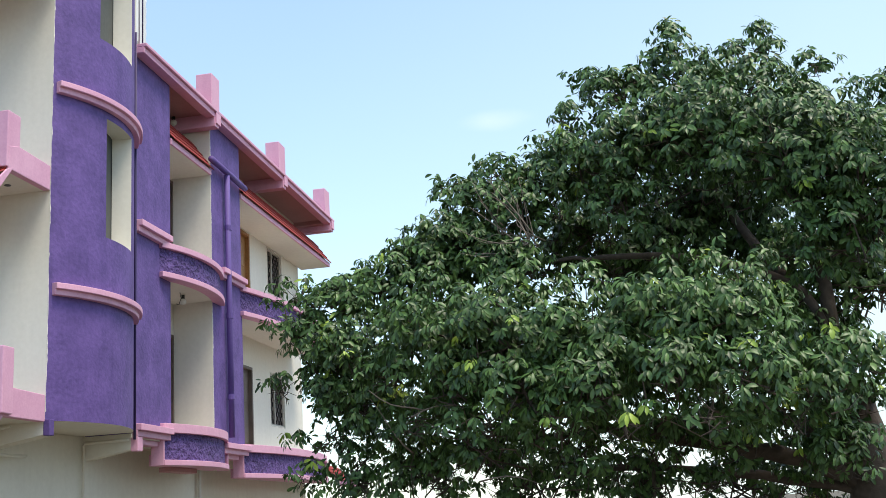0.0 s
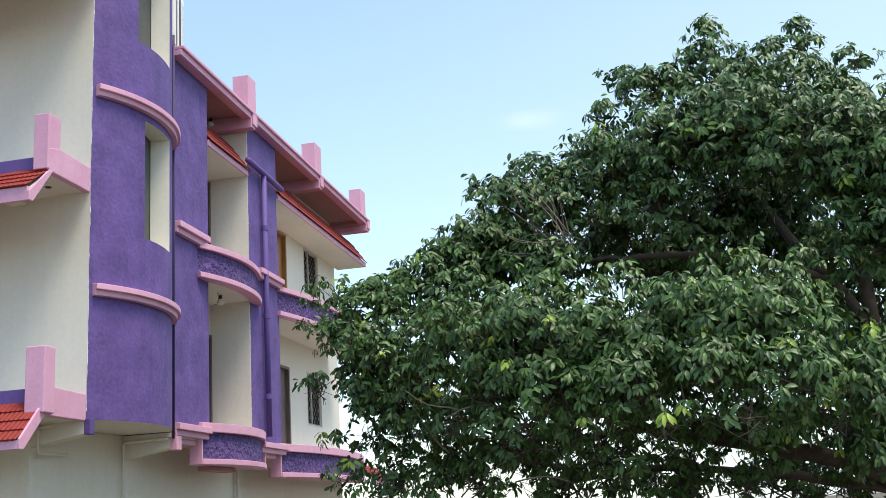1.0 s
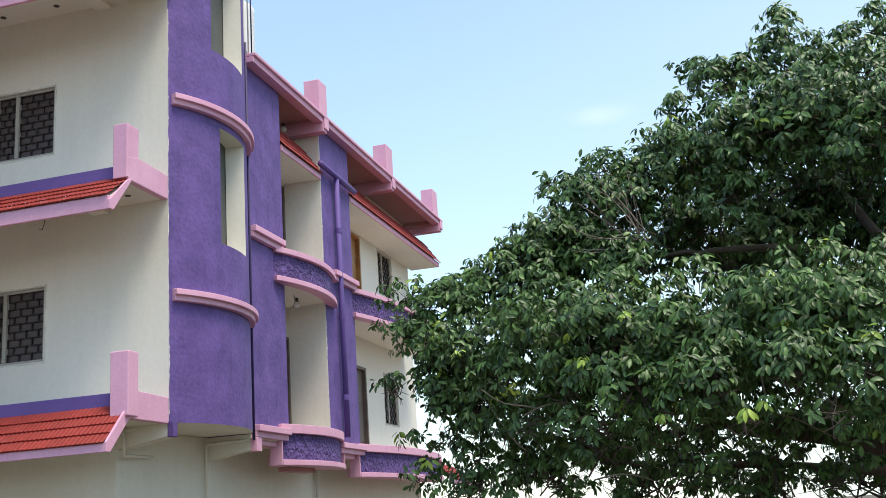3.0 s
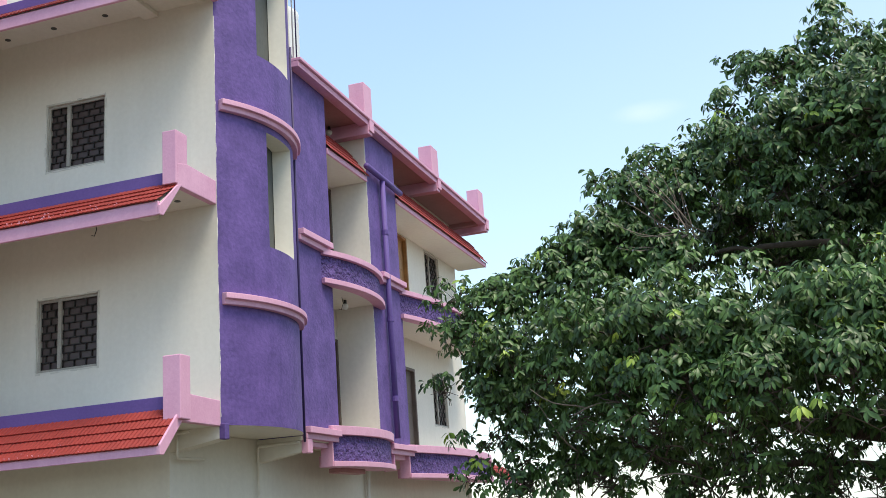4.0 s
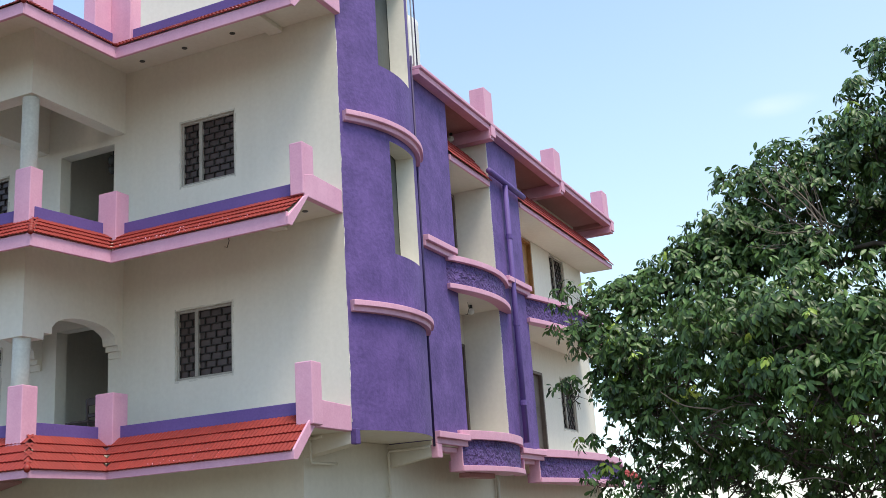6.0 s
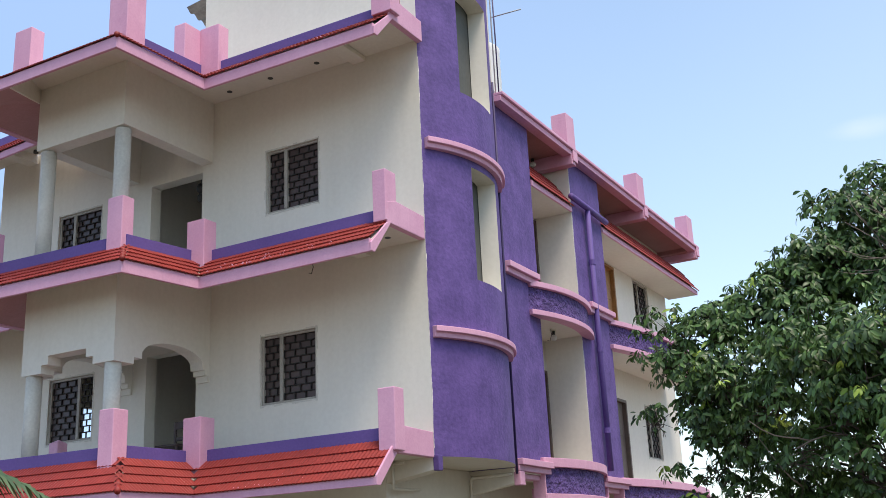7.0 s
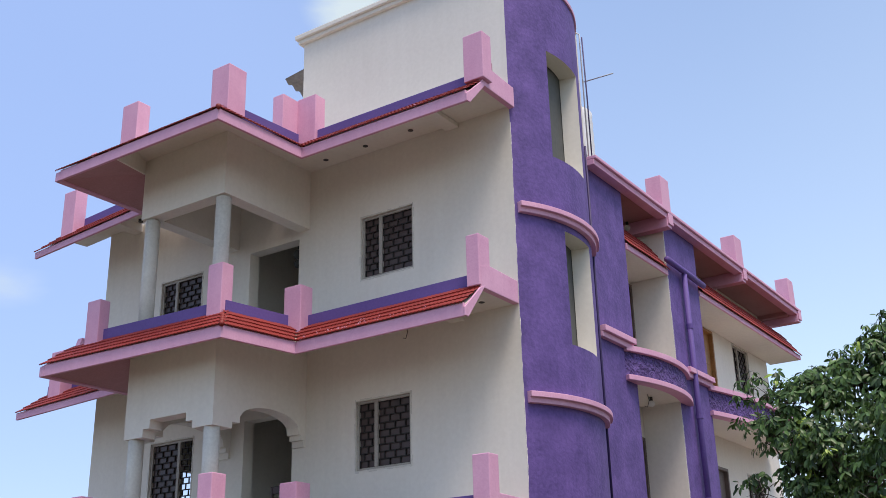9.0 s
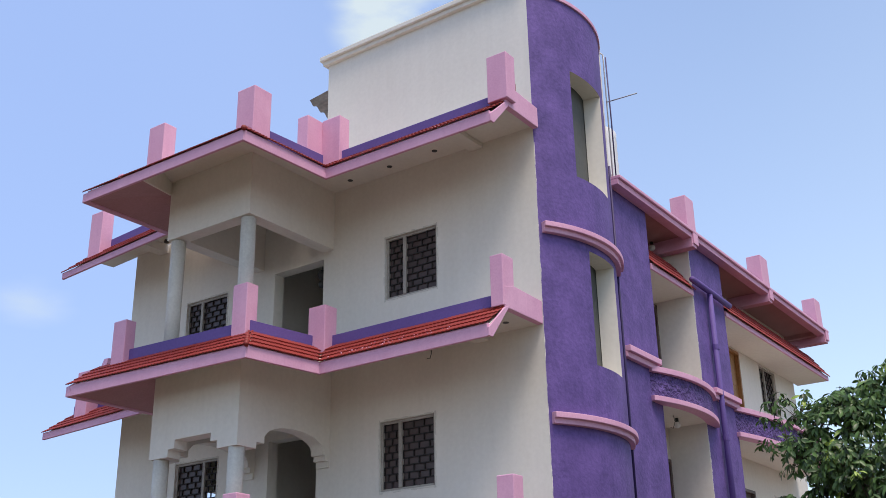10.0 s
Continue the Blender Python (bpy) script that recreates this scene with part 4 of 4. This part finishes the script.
REAR = [(0.67, 16.59, 5.55, 1.0), (2.3, 16.9, 5.26, 1.1), (3.33, 15.65, 4.61, 1.1), (-0.85, 16.78, 5.5, 0.9), (0.1, 17.0, 5.2, 0.8), (-0.66, 16.79, 3.82, 1.1), (-2.33, 16.34, 4.54, 0.9), (2.77, 16.77, 3.85, 0.75), (1.23, 16.45, 6.65, 1.1), (2.96, 16.33, 6.85, 1.0), (-0.27, 16.2, 5.74, 0.66), (1.6, 16.9, 5.89, 0.93), (2.3, 16.2, 6.44, 0.81), (0.88, 16.4, 5.12, 0.53), (-0.51, 16.0, 5.85, 0.52), (3.88, 16.2, 5.18, 0.63), (-1.51, 16.0, 5.29, 0.51), (0.19, 16.2, 5.15, 0.53), (0.86, 16.2, 4.99, 0.48), (3.17, 15.6, 4.62, 0.6), (3.63, 15.4, 4.36, 0.51), (2.51, 15.6, 4.35, 0.51)]
BACK = [(1.55, 16.9, 6.18, 0.62), (2.26, 16.9, 5.91, 0.6), (1.01, 16.9, 5.77, 0.5), (0.4, 16.9, 6.31, 0.6), (1.73, 16.9, 5.5, 0.45), (2.79, 16.9, 6.31, 0.6), (-0.11, 16.9, 6.66, 0.5), (2.49, 16.9, 5.33, 0.45)]
BOUGHS = [
    ([(3.23, 15.26, 1.55), (2.91, 15.22, 3.3), (2.47, 15.2, 4.44), (0.83, 15.18, 5.0), (-0.13, 15.1, 5.04), (-0.93, 14.97, 5.05), (-1.47, 14.83, 5.23)], 0.085, 0.012),
    ([(2.44, 15.41, 4.0), (1.24, 15.45, 4.37), (0.46, 15.39, 4.58), (-0.48, 15.29, 4.85)], 0.07, 0.02),
    ([(3.23, 15.26, 1.55), (2.45, 15.0, 1.96), (1.81, 14.89, 2.15), (0.67, 14.78, 2.42), (-0.21, 14.6, 2.6), (-0.9, 14.47, 3.16)], 0.15, 0.05),
    ([(3.24, 15.26, 1.62), (2.1, 15.46, 2.62), (0.73, 15.58, 2.7), (-0.86, 15.48, 2.62), (-2.13, 15.25, 2.63)], 0.11, 0.025),
    ([(3.23, 15.26, 1.55), (2.1, 15.26, 1.77), (-0.12, 15.3, 2.09), (-1.69, 15.11, 1.96)], 0.09, 0.025),
    ([(2.91, 15.22, 3.3), (2.86, 15.23, 4.98), (2.57, 15.18, 6.25), (2.29, 15.33, 7.66)], 0.12, 0.02),
    ([(2.47, 15.2, 4.44), (1.81, 16.2, 5.98), (1.27, 15.3, 7.46)], 0.09, 0.02),
    ([(-0.93, 14.97, 5.05), (-1.43, 14.83, 4.73), (-1.92, 14.67, 4.3)], 0.05, 0.02),
    ([(-1.47, 14.83, 5.23), (-1.96, 14.97, 5.53), (-2.57, 14.98, 5.17), (-3.59, 14.87, 4.75)], 0.05, 0.012),
    ([(-2.13, 15.25, 2.63), (-3.04, 14.99, 2.96), (-3.96, 14.78, 3.38), (-4.57, 14.7, 4.24), (-4.73, 14.76, 5.1)], 0.022, 0.005),
]


def leaf_cloud(centres, axes, count, size, spread, width=0.35):
    """Whorls of drooping pointed leaves: vertices and faces."""
    k = len(centres)
    c = np.repeat(centres, count, axis=0)
    ax = np.repeat(axes, count, axis=0)
    n = len(c)
    one = np.cross(axes, rng.normal(size=(k, 3)))
    one /= np.linalg.norm(one, axis=1)[:, None] + 1e-9
    two = np.cross(axes, one)
    turn = np.tile(np.arange(count), k) * math.tau / count * 1.618 + rng.normal(scale=0.25, size=n)
    side = np.repeat(one, count, axis=0) * np.cos(turn)[:, None] + np.repeat(two, count, axis=0) * np.sin(turn)[:, None]
    lean = rng.uniform(*spread, size=(n, 1))
    way = ax * (1 - lean) + side * lean
    way[:, 2] -= rng.uniform(0.45, 1.35, n)
    way /= np.linalg.norm(way, axis=1)[:, None]
    wide = np.cross(way, ax + rng.normal(scale=0.22, size=(n, 3)))
    wide /= np.linalg.norm(wide, axis=1)[:, None] + 1e-9
    up = np.cross(wide, way)
    L = (size * rng.uniform(0.65, 1.2, n))[:, None]
    W = L * width * rng.uniform(0.8, 1.2, n)[:, None] * 0.5
    base = c + way * 0.02 + np.array([0.0, 0.0, 0.055]) + rng.normal(scale=0.02, size=(n, 3))
    rows = [base]
    for along, half, arch in ((0.2, 0.6, 0.03), (0.48, 1.0, 0.045), (0.78, 0.78, 0.01)):
        mid = base + way * L * along + up * L * arch
        rows += [mid + wide * W * half + up * W * 0.3 * half, mid, mid - wide * W * half + up * W * 0.3 * half]
    rows.append(base + way * L - up * L * 0.07)
    v = np.stack(rows, axis=1).reshape(-1, 3)
    o = np.arange(n)[:, None] * 11
    tris = [[0, 1, 2], [0, 2, 3], [7, 10, 8], [8, 10, 9]]
    for k in (1, 4):
        tris += [[k, k + 3, k + 4], [k, k + 4, k + 1], [k + 1, k + 4, k + 5], [k + 1, k + 5, k + 2]]
    f = np.concatenate([o + k for k in tris]).astype(int)
    return v, f


def cloud_part(name, v, f, mat, parent, label=""):
    me = bpy.data.meshes.new(name)
    me.vertices.add(len(v))
    me.vertices.foreach_set("co", v.astype(np.float32).ravel())
    me.loops.add(len(f) * 3)
    me.loops.foreach_set("vertex_index", f.astype(np.int32).ravel())
    me.polygons.add(len(f))
    me.polygons.foreach_set("loop_start", np.arange(0, len(f) * 3, 3, dtype=np.int32))
    me.update(calc_edges=True)
    me.shade_smooth()
    me.materials.append(mat)
    ob = new(name, me)
    ob.parent = parent
    if label:
        ob["label"] = label
    return ob


def clump_points(rows, density, thick):
    cs, axs = [], []
    for x, y, z, r in rows:
        n = int(density * r * r * 12.6 + 6) if r > 0.36 else int(9 + 160 * r * r if z > 5 else 9 + 60 * r * r)
        grow = 1.0 if r > 0.36 or z > 5 else 2.0
        u = rng.normal(size=(n, 3))
        u /= np.linalg.norm(u, axis=1)[:, None]
        u[:, 2] = np.where((u[:, 2] < -0.3) & (rng.random(n) < 0.6), -u[:, 2] * 0.6, u[:, 2])
        lump = 1 + 0.22 * np.sin(u[:, 0] * 5 + x * 3) * np.sin(u[:, 1] * 5 + y) + 0.18 * np.sin(u[:, 2] * 7 + z * 2 + u[:, 0] * 4)
        rr = r * lump * rng.uniform(1 - thick, 1.12, n)
        p = np.array([x, y, z]) + u * rr[:, None] * np.array([1.08 * grow, 1.0, 0.92])
        a = u * 0.75 + np.array([0.0, -0.2, 0.52]) + rng.normal(scale=0.25, size=(n, 3))
        axs.append(a / np.linalg.norm(a, axis=1)[:, None])
        cs.append(p)
    return np.concatenate(cs), np.concatenate(axs)


core = [(x, y + 0.15, z - 0.05, r * 0.62) for x, y, z, r in UPPER + MIDDLE + LOWER if r > 0.6 and z > 3.2]
cs, axs = clump_points(UPPER + MIDDLE + LOWER, 38, 0.3)
cf, axf = clump_points(FRINGE, 7.2, 0.95)
cs, axs = np.concatenate([cs, cf]), np.concatenate([axs, axf])
young = (rng.random(len(cs)) < 0.006) | ((np.sin(cs[:, 0] * 2.9 + 1) * np.sin(cs[:, 2] * 3.3) * np.sin(cs[:, 1] * 2.3) > 0.78) & (rng.random(len(cs)) < 0.35))
# fresh shoots that stand out at the crown's front
SHOOTS = [(-1.17, 12.15, 3.73), (-0.86, 12.15, 2.57), (-3.15, 12.15, 3.52), (1.87, 12.15, 2.7), (-1.67, 12.15, 3.28), (1.35, 12.15, 3.77), (0.92, 12.15, 3.33), (1.7, 12.15, 2.54)]
v, f = leaf_cloud(cs[~young], axs[~young], 9, 0.128, (0.5, 1.0), 0.37)
cloud_part("crown", v, f, LEAF, tree, "glossy dark green leaves in drooping whorls")
v, f = leaf_cloud(cs[young], axs[young], 8, 0.14, (0.5, 1.0))
cloud_part("young_leaves", v, f, LEAF_YOUNG, tree, "fresh yellow-green leaf tips")
for spot in SHOOTS:
    v, f = leaf_cloud(np.array([spot]), np.array([[0.0, -0.5, 0.86]]), 9, 0.115, (0.5, 1.0), 0.38)
    cloud_part("fresh_shoot", v, f, LEAF_YOUNG, tree, "bright yellow-green young leaves")
cr, axr = clump_points(REAR, 14, 0.8)
cc, axc = clump_points(core + BACK, 24, 0.8)
cr, axr = np.concatenate([cr, cc]), np.concatenate([axr, axc])
v, f = leaf_cloud(cr, axr, 8, 0.15, (0.5, 1.0))
cloud_part("inner_crown", v, f, LEAF, tree)


def wavy(points, radii, steps, wob):
    """A smooth uneven limb through the points."""
    out, rad = [], []
    for i in range(len(points) - 1):
        p0, p1, p2, p3 = (Vector(points[max(0, min(len(points) - 1, i + k))]) for k in (-1, 0, 1, 2))
        for s in range(steps):
            t = s / steps
            q = 0.5 * ((2 * p1) + (p2 - p0) * t + (2 * p0 - 5 * p1 + 4 * p2 - p3) * t * t + (3 * p1 - p0 - 3 * p2 + p3) * t ** 3)
            out.append(q + Vector(rng.normal(scale=wob, size=3)))
            rad.append((radii[i] * (1 - t) + radii[i + 1] * t) * rng.uniform(0.92, 1.08))
    out.append(Vector(points[-1]))
    rad.append(radii[-1])
    return out, rad


bm = bmesh.new()
p, r = wavy([(3.45, 15.5, -0.1), (3.42, 15.45, 0.5), (3.3, 15.35, 1.1), (3.23, 15.26, 1.6), (2.95, 15.2, 3.0)], [0.62, 0.48, 0.42, 0.4, 0.27], 5, 0.015)
tube(bm, p, r, 16)
part("trunk", bm, BARK, tree, smooth=True)
for pts, r0, r1 in BOUGHS:
    bm = bmesh.new()
    n = len(pts)
    p, r = wavy(pts, [r0 + (r1 - r0) * i / (n - 1) for i in range(n)], 5, 0.014)
    tube(bm, p, r, 10)
    part("limb", bm, BARK, tree, smooth=True)
bm = bmesh.new()
for x, y, z, r in UPPER + MIDDLE + LOWER + FRINGE + REAR:
    for _ in range(int(8 + 16 * r)):
        u = Vector(rng.normal(size=3)).normalized()
        a = Vector((x, y, z)) + Vector(rng.normal(scale=0.25 * r, size=3)) - Vector((0, 0, 0.3 * r))
        b = Vector((x, y, z)) + u * r * rng.uniform(0.7, 1.1)
        m = (a + b) / 2 + Vector(rng.normal(scale=0.12 * r, size=3))
        k = min(1.0, 0.25 + r)
        tube(bm, [a, m, b], [0.016 * k, 0.010 * k, 0.004 * k], 4)
tagged(part("twig_mass", bm, BARK, tree), kind="stuff")
# pale bare twigs hanging through the lower edge
for k in range(26):
    a = Vector((rng.uniform(-3.6, 2.6), rng.uniform(13.0, 14.4), rng.uniform(2.0, 3.0)))
    way = Vector((rng.uniform(-1, 1), rng.uniform(-0.3, 0.2), rng.uniform(-0.35, 0.5))).normalized()
    reach = rng.uniform(0.5, 1.1)
    bm = bmesh.new()
    tube(bm, [a + way * reach * q / 5 + Vector((0, 0, 0.12 * math.sin(q * 0.9 + k))) * 0.5 for q in range(6)], [0.012, 0.011, 0.009, 0.008, 0.006, 0.004], 5)
    part("bare_twig", bm, TWIG, tree, smooth=True)

# grey tangle of thin dead twigs beside the hollow of the crown
for k in range(22):
    a = Vector((-1.11, 14.55, 5.23)) + Vector(rng.normal(scale=0.12, size=3))
    lean = rng.uniform(1.6, 3.3)
    way = Vector((math.cos(lean), rng.uniform(-0.35, 0.1), math.sin(lean) * 0.9)).normalized()
    reach = rng.uniform(0.5, 1.2)
    bm = bmesh.new()
    bend = Vector(rng.normal(scale=0.08, size=3))
    tube(bm, [a + way * reach * q / 5 + bend * math.sin(q * 0.63) for q in range(6)], [0.012, 0.010, 0.008, 0.007, 0.005, 0.003], 5)
    part("dead_twig", bm, TWIG, tree, smooth=True)

# ---- palm at the plot's edge, only its frond tips reach into view ----
palm = empty("palm", "small palm with drooping feathery green fronds", "palm")
PB = Vector((-8.05, 4.45, 0))
bm = bmesh.new()
p, r = wavy([PB, PB + Vector((0.03, 0.02, 1.3)), PB + Vector((0.0, 0.05, 2.62))], [0.17, 0.13, 0.11], 6, 0.004)
tube(bm, p, r, 12)
part("trunk", bm, BARK, palm, smooth=True)


def frond(start, way, length, rise, drop):
    """An arched midrib with paired leaflets."""
    way = Vector(way).normalized()
    pts = [start + way * length * t + Vector((0, 0, rise * t - drop * t * t)) for t in [i / 14 for i in range(15)]]
    bm = bmesh.new()
    tube(bm, pts, [0.018 - 0.014 * i / 14 for i in range(15)], 5)
    rib = part("frond", bm, FROND, palm)
    side = way.cross(Vector((0, 0, 1)))
    vs, fs = [], []
    for i in range(44):
        t = 0.12 + 0.87 * i / 43
        k = min(13, int(t * 14))
        p = pts[k].lerp(pts[k + 1], t * 14 - k)
        for s in (-1, 1):
            l = length * 0.26 * math.sin(math.pi * (0.12 + 0.8 * t)) * rng.uniform(0.8, 1.1)
            d = (side * s * 0.8 + way * 0.6 + Vector((0, 0, -0.45 + rng.uniform(-0.25, 0.1)))).normalized()
            w = way * 0.016
            q = p + d * l * 0.5 + Vector((0, 0, 0.02))
            e = p + d * l - Vector((0, 0, 0.1 * l))
            o = len(vs)
            vs += [p - w * 0.4, p + w * 0.4, q + w, q - w, e]
            fs += [(o, o + 1, o + 2), (o, o + 2, o + 3), (o + 3, o + 2, o + 4)]
    cloud_part("frond_blade", np.array(vs), np.array(fs), FROND, rib)


for heading, length, rise, drop in ((50, 1.95, 0.6, 1.0), (100, 1.8, 0.5, 1.3), (150, 1.9, 0.9, 1.4), (200, 1.9, 1.1, 1.5), (250, 1.8, 0.8, 1.5), (300, 1.6, 0.3, 1.2), (5, 1.4, 0.1, 1.2)):
    a = radians(heading)
    frond(PB + Vector((0, 0, 2.65)), (math.cos(a), math.sin(a), 0), length, rise, drop)

# ---- ragged paint along the edges ----
def ragged(name, mat, points, reach, seed):
    """A thin uneven strip of paint; points(z) gives the edge and the way along the wall."""
    rnd = random.Random(seed)
    bm = bmesh.new()
    rows, z = [], 3.25
    w = 0.01
    while z < 9.2:
        w = max(0.0, min(reach, w + rnd.uniform(-0.5, 0.5) * reach))
        a, b = points(w * (1.0 if rnd.random() < 0.85 else 1.7))
        rows.append((bm.verts.new((*a, z)), bm.verts.new((*b, z))))
        z += rnd.uniform(0.015, 0.06)
    for p, q in zip(rows, rows[1:]):
        bm.faces.new((p[0], p[1], q[1], q[0]))
    return part(name, bm, mat, house)


ragged("paint_edge", CREAM, lambda w: (drum_point(0.0, 0.004), drum_point(0.001 + w / 2.5, 0.004)), 0.007, 3)
ragged("paint_edge", CREAM, lambda w: ((XE + 0.004, 18.56), (XE + 0.004, 18.562 + w)), 0.012, 4)

# ---- mortar crumbs along the tiles ----
rnd = random.Random(11)
bm = bmesh.new()
for f, y, spots in ((FL[1], 11.39, ((-9.4, 0.25, 26), (-8.6, 0.4, 22), (-9.9, 0.2, 10))), (FL[2], 11.46, ((-9.6, 0.25, 20), (-8.2, 0.12, 9))), (FL[0], 11.36, ((-9.0, 0.5, 18),))):
    for cx, wide, count in spots:
        for _ in range(count):
            h = rnd.random() ** 2 * 0.35
            r = rnd.uniform(0.004, 0.009)
            m = pose(rnd.gauss(cx, wide), y - 0.04 + RUN * h, f - 0.30 + RISE * h, 30, rnd.uniform(0, 90), rnd.uniform(0, 90)) @ Matrix.Diagonal((rnd.uniform(1, 2.5), 1, 0.7, 1))
            bmesh.ops.create_icosphere(bm, subdivisions=1, radius=r, matrix=m)
tagged(part("mortar_crumbs", bm, PINK, house, "spilt pale pink mortar crumbs"), kind="stuff")

# ---- roof tiles, laid last ----
for parent, x, y, z, turn, stretch, steep in tile_jobs:
    ob = new("roof_tile", TILE_MESH)
    ob.parent = parent
    ob.matrix_basis = pose(x, y, z + random.uniform(-0.0015, 0.0015), 0, 0, turn + random.uniform(-0.2, 0.2)) @ pose(0, 0, 0, steep + random.uniform(-0.5, 0.5), 0, 0) @ Matrix.Diagonal((stretch, 1.12 if parent.name.startswith("awning") else 1.0, 1, 1))
